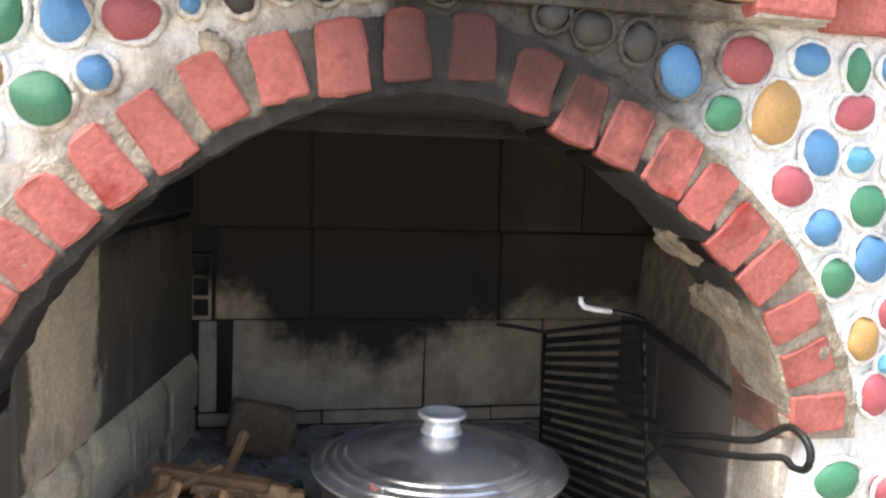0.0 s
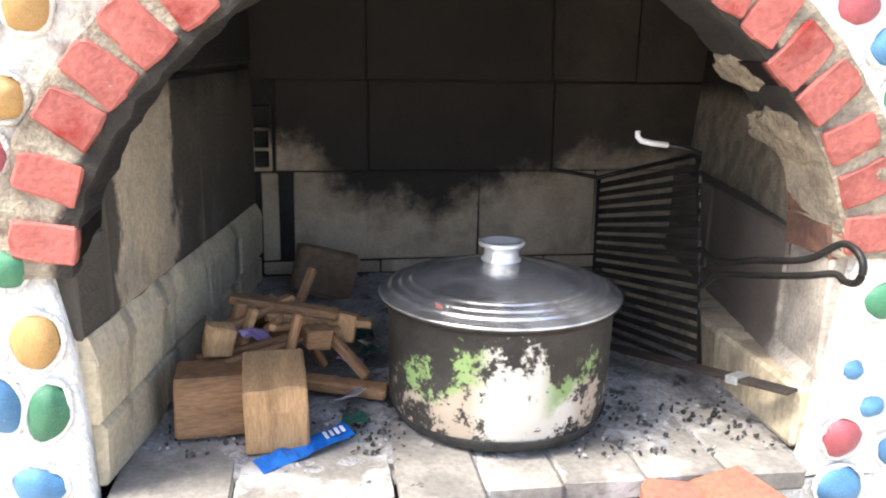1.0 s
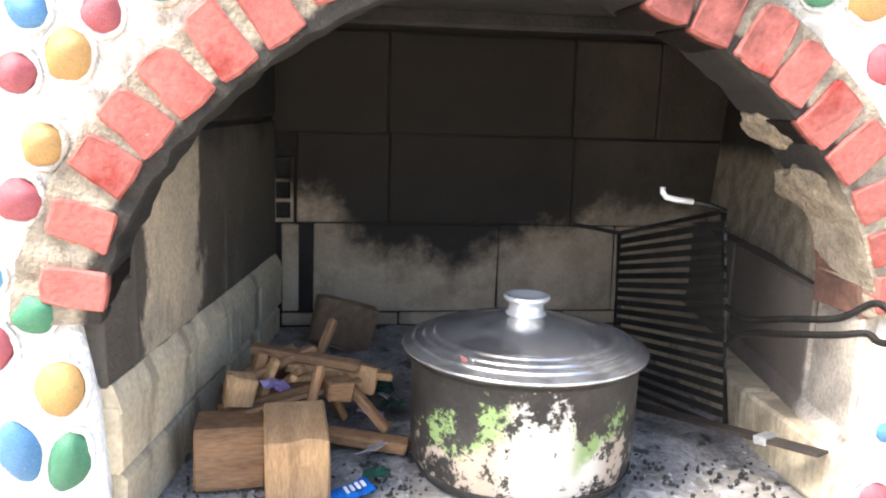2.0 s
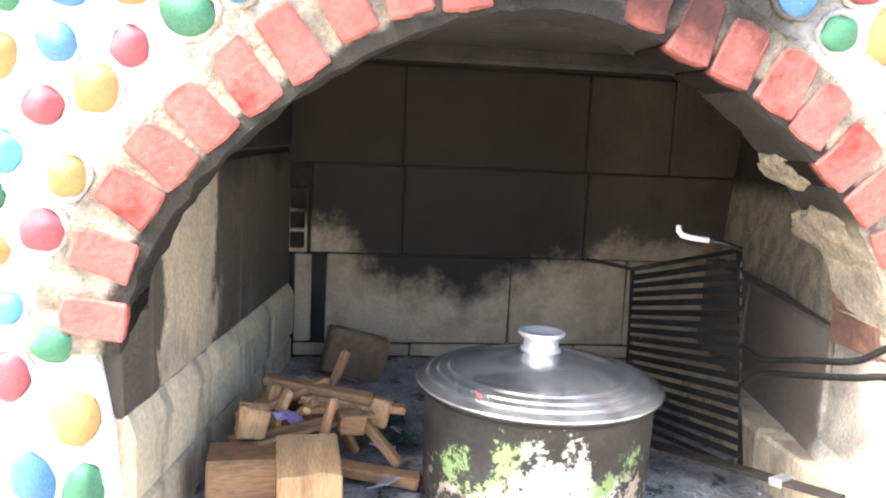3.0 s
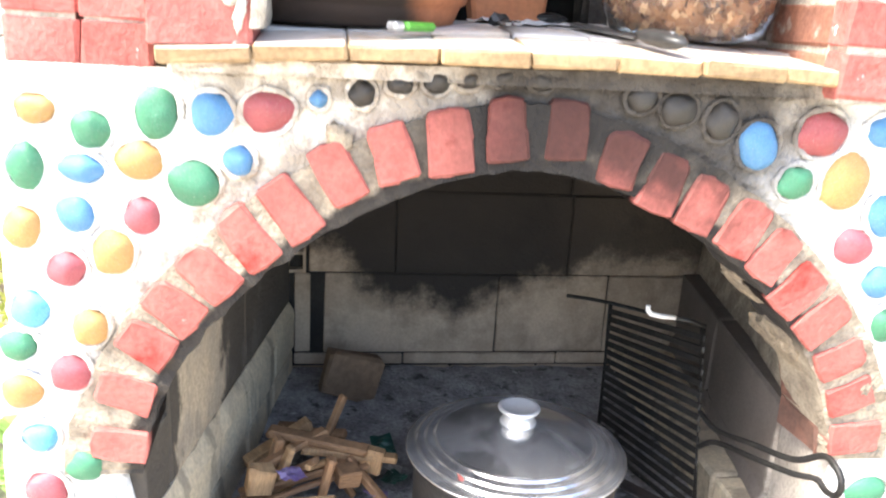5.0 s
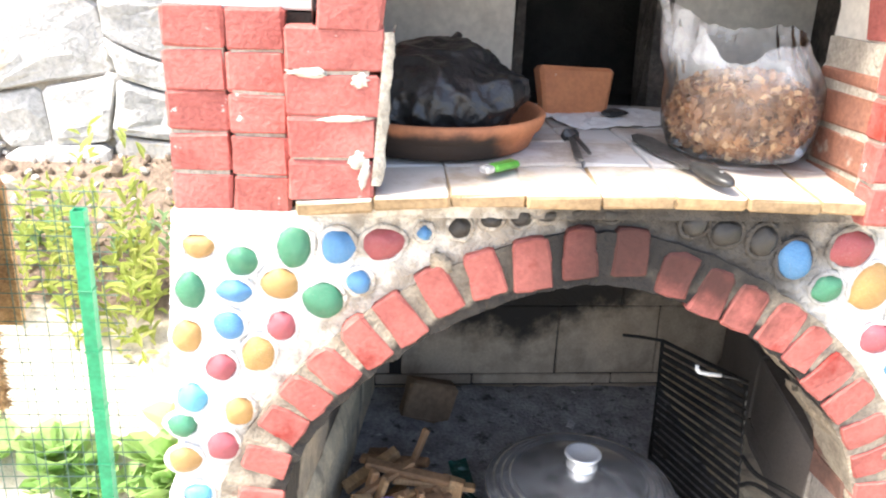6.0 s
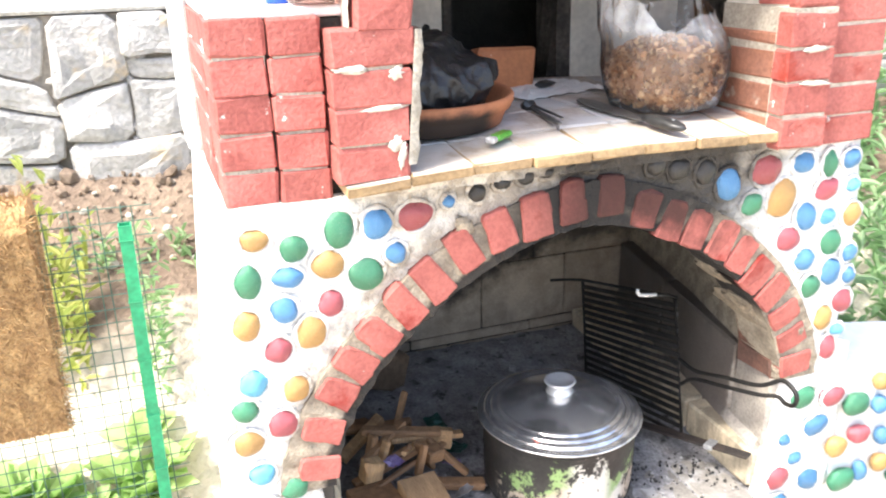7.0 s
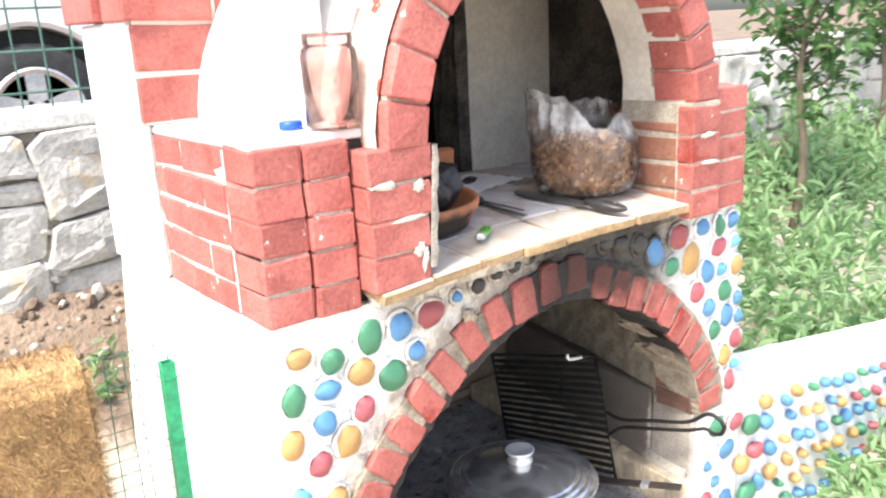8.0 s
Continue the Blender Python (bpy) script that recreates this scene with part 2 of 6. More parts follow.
# pebble paints
for key, a, b in (("green", (0.05, 0.24, 0.125), (0.035, 0.16, 0.085)), ("blue", (0.085, 0.26, 0.47), (0.06, 0.18, 0.37)), ("sky", (0.15, 0.47, 0.66), (0.09, 0.35, 0.56)),
                  ("orange", (0.50, 0.30, 0.10), (0.40, 0.22, 0.07)), ("red", (0.46, 0.10, 0.125), (0.34, 0.07, 0.085)), ("maroon", (0.32, 0.06, 0.07), (0.24, 0.05, 0.05)),
                  ("dark", (0.022, 0.022, 0.022), (0.045, 0.038, 0.03))):
    M[key] = material(key + "_pebble_paint", a, b, 30, 160, 0.42, bump=0.35, depth=0.003, vary=0.15)
    if key != "dark":
        speck(M[key], (0.75, 0.74, 0.71), 38, 0.66, 0.72)
        overlay(M[key], span(M[key], grain(M[key], 60, 6), 0.50, 0.75, 0.0, 0.30), (0.62, 0.60, 0.56))
        overlay(M[key], span(M[key], grain(M[key], 17, 5), 0.52, 0.70, 0.0, 0.35), (a[0] * 0.45, a[1] * 0.45, a[2] * 0.45))
# pot and lid
M["lid"] = material("scuffed_aluminium", (0.90, 0.905, 0.92), (0.80, 0.81, 0.83), 12, 160, 0.20, 0.86, bump=0.16, depth=0.002, vary=0.10)
m = M["lid"]
overlay(m, span(m, grain(m, 14, 6), 0.44, 0.62, 0.0, 0.62), (0.25, 0.25, 0.26))
speck(m, (0.75, 0.75, 0.75), 55, 0.66, 0.70)
M["polish"] = material("bright_steel", (0.82, 0.82, 0.82), (0.74, 0.74, 0.75), 20, 160, 0.2, 0.55, bump=0.05, vary=0.05)
M["pot"] = material("sooted_enamel", (0.018, 0.0175, 0.017), (0.04, 0.037, 0.034), 9, 120, 0.55, bump=0.4, vary=0.2)
m = M["pot"]
p = xyz(m, "Object")
chips = calc(m, "MULTIPLY", calc(m, "SUBTRACT", grain(m, 26, 12, rough=0.80), 0.5), 2.9)
body = calc(m, "ADD", calc(m, "MULTIPLY", calc(m, "ABSOLUTE", calc(m, "ADD", p[0], 0.010)), -2.9), calc(m, "MULTIPLY", calc(m, "ABSOLUTE", calc(m, "SUBTRACT", p[2], 0.062)), -4.4))
facing = span(m, p[1], -0.06, -0.02, 1.0, 0.0)
bare = calc(m, "MULTIPLY", span(m, calc(m, "ADD", calc(m, "ADD", body, 0.40), chips), -0.02, 0.03), facing)
tone = blend(m, span(m, calc(m, "ABSOLUTE", calc(m, "SUBTRACT", p[0], 0.01)), 0.05, 0.085), (0.62, 0.60, 0.54), (0.42, 0.35, 0.28))
gn = calc(m, "ADD", calc(m, "MULTIPLY", calc(m, "SUBTRACT", p[2], 0.085), 9.0), calc(m, "MULTIPLY", calc(m, "SUBTRACT", grain(m, 9, 4), 0.5), 3.0))
gx = span(m, calc(m, "ABSOLUTE", calc(m, "ADD", p[0], 0.01)), 0.028, 0.06)
tone = blend(m, calc(m, "MULTIPLY", span(m, gn, -0.1, 0.25), gx), tone, (0.24, 0.36, 0.14))
overlay(m, bare, tone)
M["iron"] = material("black_iron", (0.018, 0.018, 0.018), (0.035, 0.033, 0.03), 25, 160, 0.5, 0.4, bump=0.4)
speck(M["iron"], (0.25, 0.24, 0.23), 60, 0.68, 0.74)
M["rust"] = material("sooty_steel_bar", (0.065, 0.05, 0.042), (0.035, 0.03, 0.028), 20, 140, 0.7, 0.2, bump=0.4)
M["zinc"] = material("pale_zinc", (0.55, 0.57, 0.58), (0.45, 0.46, 0.47), 30, 160, 0.4, 0.6, bump=0.1)
# loose things
M["wood"] = material("sawn_wood", (0.34, 0.19, 0.095), (0.23, 0.125, 0.062), 6, 60, 0.75, bump=0.4, stretch=(1, 1, 6), vary=0.25)
M["pale_wood"] = material("pale_split_wood", (0.50, 0.31, 0.155), (0.37, 0.22, 0.11), 8, 70, 0.8, bump=0.6, stretch=(6, 1, 1), vary=0.2)
M["card"] = material("brown_card", (0.20, 0.13, 0.08), (0.14, 0.095, 0.06), 6, 60, 0.85, bump=0.2)
M["blue_foil"] = material("blue_foil", (0.005, 0.085, 0.42), (0.01, 0.15, 0.55), 20, 60, 0.3, bump=0.4)
M["white_print"] = material("white_print", (0.75, 0.78, 0.8), (0.7, 0.73, 0.75), 20, 60, 0.4, bump=0.0)
M["purple_foil"] = material("purple_foil", (0.20, 0.12, 0.34), (0.35, 0.28, 0.45), 40, 90, 0.35, bump=0.4)
M["silver_foil"] = material("silver_foil", (0.65, 0.65, 0.66), (0.4, 0.4, 0.42), 40, 90, 0.3, 0.5, bump=0.4)
M["green_plastic"] = material("dark_green_plastic", (0.015, 0.08, 0.06), (0.02, 0.05, 0.045), 30, 90, 0.3, bump=0.3)
M["terracotta"] = material("terracotta", (0.50, 0.20, 0.09), (0.40, 0.15, 0.07), 7, 110, 0.75, bump=0.25, vary=0.1)
m = M["terracotta"]
p = xyz(m, "Object")
scorch = calc(m, "ADD", calc(m, "ABSOLUTE", calc(m, "ADD", p[0], 0.02)), calc(m, "MULTIPLY", grain(m, 9, 4), 0.10))
low = span(m, calc(m, "ADD", p[2], calc(m, "MULTIPLY", grain(m, 20, 4), 0.03)), 0.050, 0.068, 0.97, 0.25)
overlay(m, calc(m, "MULTIPLY", span(m, scorch, 0.14, 0.19, 1.0, 0.0), low), (0.018, 0.015, 0.013))
M["terracotta_tile"] = material("terracotta_tile", (0.58, 0.24, 0.11), (0.48, 0.19, 0.09), 10, 110, 0.8, bump=0.3, vary=0.1)
speck(M["terracotta_tile"], (0.72, 0.60, 0.48), 40, 0.66, 0.72)
M["black_bag"] = material("black_plastic", (0.016, 0.016, 0.017), (0.024, 0.024, 0.025), 20, 60, 0.36, bump=0.6, depth=0.01)
M["husk"] = material("walnut_shell", (0.46, 0.225, 0.095), (0.28, 0.125, 0.052), 40, 160, 0.7, bump=0.4, kind="Object")
m = M["husk"]
isl = node(m, "NewGeometry").outputs["Random Per Island"]
overlay(m, span(m, isl, 0.55, 0.95, 0.0, 0.85), (0.68, 0.44, 0.23))
overlay(m, span(m, isl, 0.25, 0.05, 0.0, 0.8), (0.14, 0.07, 0.035))
M["paper"] = material("white_paper", (0.80, 0.80, 0.80), (0.74, 0.74, 0.74), 12, 60, 0.8, bump=0.2, vary=0.04)
M["black_plastic"] = material("black_handle", (0.02, 0.02, 0.02), (0.03, 0.03, 0.03), 20, 80, 0.4, bump=0.1)
M["dull_steel"] = material("dull_dark_steel", (0.16, 0.155, 0.15), (0.10, 0.097, 0.092), 25, 120, 0.5, 0.6, bump=0.2)
M["lighter"] = material("green_lighter", (0.10, 0.34, 0.05), (0.08, 0.28, 0.04), 30, 90, 0.3, bump=0.0)
M["blue_cap"] = material("blue_cap", (0.015, 0.09, 0.60), (0.01, 0.07, 0.5), 30, 90, 0.35, bump=0.1)
# garden
M["stone"] = material("limestone", (0.55, 0.53, 0.50), (0.42, 0.41, 0.39), 5, 60, 0.92, bump=0.8, depth=0.015, vary=0.18)
speck(M["stone"], (0.55, 0.45, 0.32), 6, 0.58, 0.68)
speck(M["stone"], (0.62, 0.61, 0.59), 11, 0.60, 0.70)
M["gap"] = material("wall_joint", (0.40, 0.36, 0.30), (0.27, 0.24, 0.20), 9, 80, 0.95, bump=0.8, kind="World")
M["cap"] = material("white_concrete_cap", (0.74, 0.73, 0.70), (0.62, 0.61, 0.58), 6, 70, 0.9, bump=0.4, kind="World")
M["soil"] = material("garden_soil", (0.22, 0.165, 0.12), (0.14, 0.10, 0.073), 3, 45, 0.95, bump=1.0, depth=0.03, kind="World", vary=0.25)
m = M["soil"]
p = xyz(m)
overlay(m, span(m, calc(m, "ADD", p[1], calc(m, "MULTIPLY", grain(m, 3, 4, "World"), 0.5)), 1.32, 1.48, 0.9, 0.0), blend(m, span(m, grain(m, 7, 5, "World"), 0.4, 0.6), (0.64, 0.58, 0.48), (0.52, 0.46, 0.37)))
M["green_steel"] = material("green_painted_steel", (0.02, 0.30, 0.13), (0.015, 0.24, 0.10), 20, 100, 0.45, bump=0.15)
M["wire"] = material("green_coated_wire", (0.045, 0.11, 0.075), (0.06, 0.13, 0.10), 20, 100, 0.5, bump=0.0)
M["coir"] = material("coir_fibre", (0.42, 0.27, 0.12), (0.27, 0.16, 0.07), 30, 200, 0.95, bump=1.0, depth=0.01, vary=0.3)
M["car_paint"] = material("white_car_paint", (0.80, 0.80, 0.81), (0.78, 0.78, 0.79), 2, 30, 0.25, bump=0.0, vary=0.02)
M["rubber"] = material("black_rubber", (0.02, 0.02, 0.02), (0.03, 0.03, 0.03), 20, 80, 0.8, bump=0.2)
M["alloy"] = material("silver_alloy", (0.60, 0.60, 0.60), (0.52, 0.52, 0.52), 20, 80, 0.35, 0.6, bump=0.0)
M["car_glass"] = material("dark_car_glass", (0.02, 0.022, 0.025), (0.025, 0.027, 0.03), 5, 30, 0.08, bump=0.0)
M["bark"] = material("young_bark", (0.20, 0.16, 0.11), (0.13, 0.105, 0.075), 20, 90, 0.9, bump=0.6, stretch=(1, 1, 0.3))


def leaf_material(name, a, b, glow):
    m = material(name, a, b, 3, 40, 0.5, bump=0.0, vary=0.15, kind="World")
    r = node(m, "NewGeometry").outputs["Random Per Island"]
    overlay(m, span(m, r, 0.4, 1.0, 0.0, 0.8), glow)
    bs, out = m.node_tree.nodes["Principled BSDF"], m.node_tree.nodes["Material Output"]
    tr = node(m, "BsdfTranslucent")
    wire(m, bs.inputs["Base Color"].links[0].from_socket, tr.inputs[0])
    mix = node(m, "MixShader")
    mix.inputs[0].default_value = 0.45
    wire(m, bs.outputs[0], mix.inputs[1])
    wire(m, tr.outputs[0], mix.inputs[2])
    wire(m, mix.outputs[0], out.inputs[0])
    return m


M["leaf"] = leaf_material("fresh_leaf", (0.31, 0.47, 0.23), (0.21, 0.37, 0.16), (0.48, 0.62, 0.37))
M["shrub"] = leaf_material("yellow_green_leaf", (0.46, 0.50, 0.13), (0.36, 0.43, 0.11), (0.60, 0.60, 0.22))
M["tree_leaf"] = leaf_material("tree_leaf", (0.08, 0.17, 0.05), (0.055, 0.13, 0.04), (0.17, 0.27, 0.09))
M["lettuce"] = leaf_material("broad_leaf", (0.38, 0.56, 0.20), (0.28, 0.47, 0.14), (0.52, 0.65, 0.30))


def clear_film(name, tint, film, rough, pass_=(1, 1, 1), bunched=1.0):
    m = bpy.data.materials.new(name)
    m.use_nodes = True
    nt = m.node_tree
    bs, out = nt.nodes["Principled BSDF"], nt.nodes["Material Output"]
    bs.inputs["Base Color"].default_value = (*tint, 1)
    bs.inputs["Roughness"].default_value = rough
    tp = node(m, "BsdfTransparent")
    tp.inputs[0].default_value = (*pass_, 1)
    mix = node(m, "MixShader")
    f = span(m, grain(m, 26, 5), 0.35, 0.75, film * 0.5, film * 1.8)
    if bunched > 1:
        f = calc(m, "MULTIPLY", f, span(m, xyz(m, "Object")[2], 0.11, 0.16, 0.3, bunched))
    wire(m, f, mix.inputs[0])
    wire(m, tp.outputs[0], mix.inputs[1])
    wire(m, bs.outputs[0], mix.inputs[2])
    gl = node(m, "BsdfGlossy")
    gl.inputs["Roughness"].default_value = rough
    fr = node(m, "Fresnel")
    fr.inputs[0].default_value = 1.30
    coat = node(m, "MixShader")
    wire(m, fr.outputs[0], coat.inputs[0])
    wire(m, mix.outputs[0], coat.inputs[1])
    wire(m, gl.outputs[0], coat.inputs[2])
    wire(m, coat.outputs[0], out.inputs[0])
    return m


M["film"] = clear_film("clear_plastic_film", (0.95, 0.95, 0.95), 0.16, 0.14, bunched=1.5)
# Pink tint puts the red bricks seen through the clear glass into its colour.
M["glass"] = clear_film("brick_tinted_glass", (0.78, 0.50, 0.45), 0.16, 0.06, (0.96, 0.84, 0.82))
M["smear"] = material("smeared_mortar", (0.66, 0.60, 0.50), (0.56, 0.50, 0.42), 12, 90, 0.9, bump=0.7, kind="World", vary=0.1)
speck(M["smear"], (0.40, 0.06, 0.04), 9, 0.60, 0.64, "World")
M["smear_white"] = material("white_mortar", (0.66, 0.62, 0.55), (0.54, 0.49, 0.42), 30, 120, 0.9, bump=0.8, kind="World", vary=0.12)
M["hearth_brick"] = material("ashy_hearth_brick", (0.30, 0.28, 0.25), (0.20, 0.187, 0.17), 14, 110, 0.92, bump=0.7, vary=0.16)
speck(M["hearth_brick"], (0.46, 0.45, 0.44), 8, 0.50, 0.62)
speck(M["hearth_brick"], (0.07, 0.065, 0.06), 30, 0.64, 0.70)
M["rubble"] = material("soil_clods", (0.28, 0.21, 0.155), (0.19, 0.14, 0.10), 12, 80, 0.95, bump=0.6)
m = M["rubble"]
overlay(m, span(m, node(m, "NewGeometry").outputs["Random Per Island"], 0.62, 0.80), (0.50, 0.46, 0.40))


# ---- mesh helpers ----
rng = random.Random(7)


def thing(name, label, category, at=(0, 0, 0), group="", kind="", turn=(0, 0, 0)):
    ob = new(name)
    ob.empty_display_size = 0.05
    ob.matrix_world = pose(*at, *turn)
    return tagged(ob, label, category, group, kind)


def mesh_of(bm, name, smooth=False):
    bmesh.ops.recalc_face_normals(bm, faces=bm.faces)
    me = bpy.data.meshes.new(name)
    bm.to_mesh(me)
    bm.free()
    if smooth:
        me.shade_smooth()
    return me


def part(name, bm, mat, parent=None, label="", smooth=False, m=None):
    me = bm if isinstance(bm, bpy.types.Mesh) else mesh_of(bm, name, smooth)
    if not me.materials:
        me.materials.append(mat)
    ob = new(name, me)
    ob.parent = parent
    if m is not None:
        ob.matrix_basis = m
    return tagged(ob, label)


def solo(name, bm, mat, label, category, m=None, smooth=False, group="", kind=""):
    return tagged(part(name, bm, mat, None, label, smooth, m), "", category, group, kind)


def box(bm, x0, x1, y0, y1, z0, z1):
    vs = [bm.verts.new((x, y, z)) for x in (x0, x1) for y in (y0, y1) for z in (z0, z1)]
    for f in ((0, 1, 3, 2), (4, 6, 7, 5), (0, 4, 5, 1), (2, 3, 7, 6), (0, 2, 6, 4), (1, 5, 7, 3)):
        bm.faces.new([vs[i] for i in f])
    return vs


def rough_box(w, d, h, seed=0, bevel=0.005, jitter=0.002):
    """A worn block round its own middle."""
    bm = bmesh.new()
    box(bm, -w / 2, w / 2, -d / 2, d / 2, -h / 2, h / 2)
    bmesh.ops.bevel(bm, geom=bm.edges[:], offset=bevel, segments=1, affect="EDGES")
    r = random.Random(seed)
    for v in bm.verts:
        v.co += Vector([r.uniform(-jitter, jitter) for _ in range(3)])
    return bm


def prism(pts, y0, y1, bevel=0.0, jitter=0.0, seed=0):
    """A polygon of (x, z) pushed from y0 back to y1."""
    bm = bmesh.new()
    a = [bm.verts.new((x, y0, z)) for x, z in pts]
    b = [bm.verts.new((x, y1, z)) for x, z in pts]
    n = len(pts)
    bm.faces.new(a)
    bm.faces.new(b)
    for i in range(n):
        bm.faces.new((a[i], a[(i + 1) % n], b[(i + 1) % n], b[i]))
    if bevel:
        bmesh.ops.recalc_face_normals(bm, faces=bm.faces)
        bmesh.ops.bevel(bm, geom=bm.edges[:], offset=bevel, segments=1, affect="EDGES")
    r = random.Random(seed)
    if jitter:
        for v in bm.verts:
            v.co += Vector([r.uniform(-jitter, jitter) for _ in range(3)])
    return bm


def lathe(profile, n=48, bm=None, sway=0.0, seed=0.0):
    """Spins (radius, z) round the z axis."""
    bm = bm or bmesh.new()
    rings = []
    for r, z in profile:
        ring = []
        for i in range(n):
            a = 2 * math.pi * i / n
            q = r * (1 + sway * noise.noise(Vector((math.cos(a) * 1.5, math.sin(a) * 1.5, z * 20 + seed))))
            ring.append(bm.verts.new((q * math.cos(a), q * math.sin(a), z)))
        rings.append(ring)
    for a, b in zip(rings, rings[1:]):
        for i in range(n):
            bm.faces.new((a[i], a[(i + 1) % n], b[(i + 1) % n], b[i]))
    if profile[0][0] > 1e-4:
        bm.faces.new(rings[0][::-1])
    if profile[-1][0] > 1e-4:
        bm.faces.new(rings[-1])
    return bm


def tube(points, radius, n=8, bm=None, taper=None):
    """A round bar along points."""
    bm = bm or bmesh.new()
    pts = [Vector(q) for q in points]
    rings = []
    for i, q in enumerate(pts):
        d = (pts[min(i + 1, len(pts) - 1)] - pts[max(i - 1, 0)]).normalized()
        side = d.orthogonal().normalized() if abs(d.z) > 0.95 else d.cross(Vector((0, 0, 1))).normalized()
        up = side.cross(d)
        r = radius if taper is None else radius + (taper - radius) * i / (len(pts) - 1)
        rings.append([bm.verts.new(q + (side * math.cos(2 * math.pi * k / n) + up * math.sin(2 * math.pi * k / n)) * r) for k in range(n)])
    for a, b in zip(rings, rings[1:]):
        for k in range(n):
            bm.faces.new((a[k], a[(k + 1) % n], b[(k + 1) % n], b[k]))
    bm.faces.new(rings[0][::-1])
    bm.faces.new(rings[-1])
    return bm


def lump(rx, ry, rz, seed=0, sub=2, wob=0.15, freq=1.6):
    bm = bmesh.new()
    bmesh.ops.create_icosphere(bm, subdivisions=sub, radius=1)
    for v in bm.verts:
        k = 1 + wob * noise.noise(v.co * freq + Vector((seed * 3.1, seed * 1.7, seed * 0.9)))
        v.co = Vector((v.co.x * rx, v.co.y * ry, v.co.z * rz)) * k
    return bm


# ---- ground: one sheet, rising behind the oven ----
def smooth(v, a, b):
    t = min(max((v - a) / (b - a), 0), 1)
    return t * t * (3 - 2 * t)


def ground_z(x, y):
    z = 0.25 + 0.15 * smooth(x, 0.5, 1.1) * (1 - smooth(y, 0.1, 0.4))
    z += 0.62 * smooth(y, 0.15, 1.5) + 0.20 * smooth(y, 1.38, 1.66)
    z += 0.10 * smooth(y, 1.8, 2.2)
    z += 0.012 * noise.noise(Vector((x * 5, y * 5, 0))) + 0.03 * noise.noise(Vector((x * 1.3, y * 1.3, 4)))
    return z


def make_ground():
    xs = [-400, -120, -40, -15, -8] + [round(-5 + 0.12 * i, 3) for i in range(100)] + [9, 15, 40, 120, 400]
    ys = [-400, -120, -40, -12, -5] + [round(-2.5 + 0.09 * i, 3) for i in range(58)] + [3.5, 6, 12, 40, 120, 400]
    me = bpy.data.meshes.new("ground")
    v = [(x, y, ground_z(x, y)) for y in ys for x in xs]
    n = len(xs)
    f = [(j * n + i, j * n + i + 1, (j + 1) * n + i + 1, (j + 1) * n + i) for j in range(len(ys) - 1) for i in range(n - 1)]
    me.from_pydata(v, [], f)
    me.shade_smooth()
    return solo("ground", me, M["soil"], "pale trodden garden soil rising to a brown bank", "ground", kind="structure")


make_ground()

# ---- the oven ----
oven = thing("outdoor_oven", "painted masonry barbecue oven with red brick arches and coloured pebbles", "oven")
AX, AZ = 0.0, 0.90


def arch_at(t):
    """Inner line of the lower arch, t from 0 (left foot) to 1 (right foot)."""
    a = math.pi * (1 - t)
    c, s = math.cos(a), max(math.sin(a), 0.0)
    return AX + math.copysign(0.472 * abs(c) ** 1.176, c), AZ + 0.408 * s ** 1.176


def left_edge(z):
    return -0.606 - 0.08 * max(0, min(1.40 - z, 0.5))


def right_edge(z):
    return 0.604 + 0.14 * max(0, min(1.40 - z, 0.45))


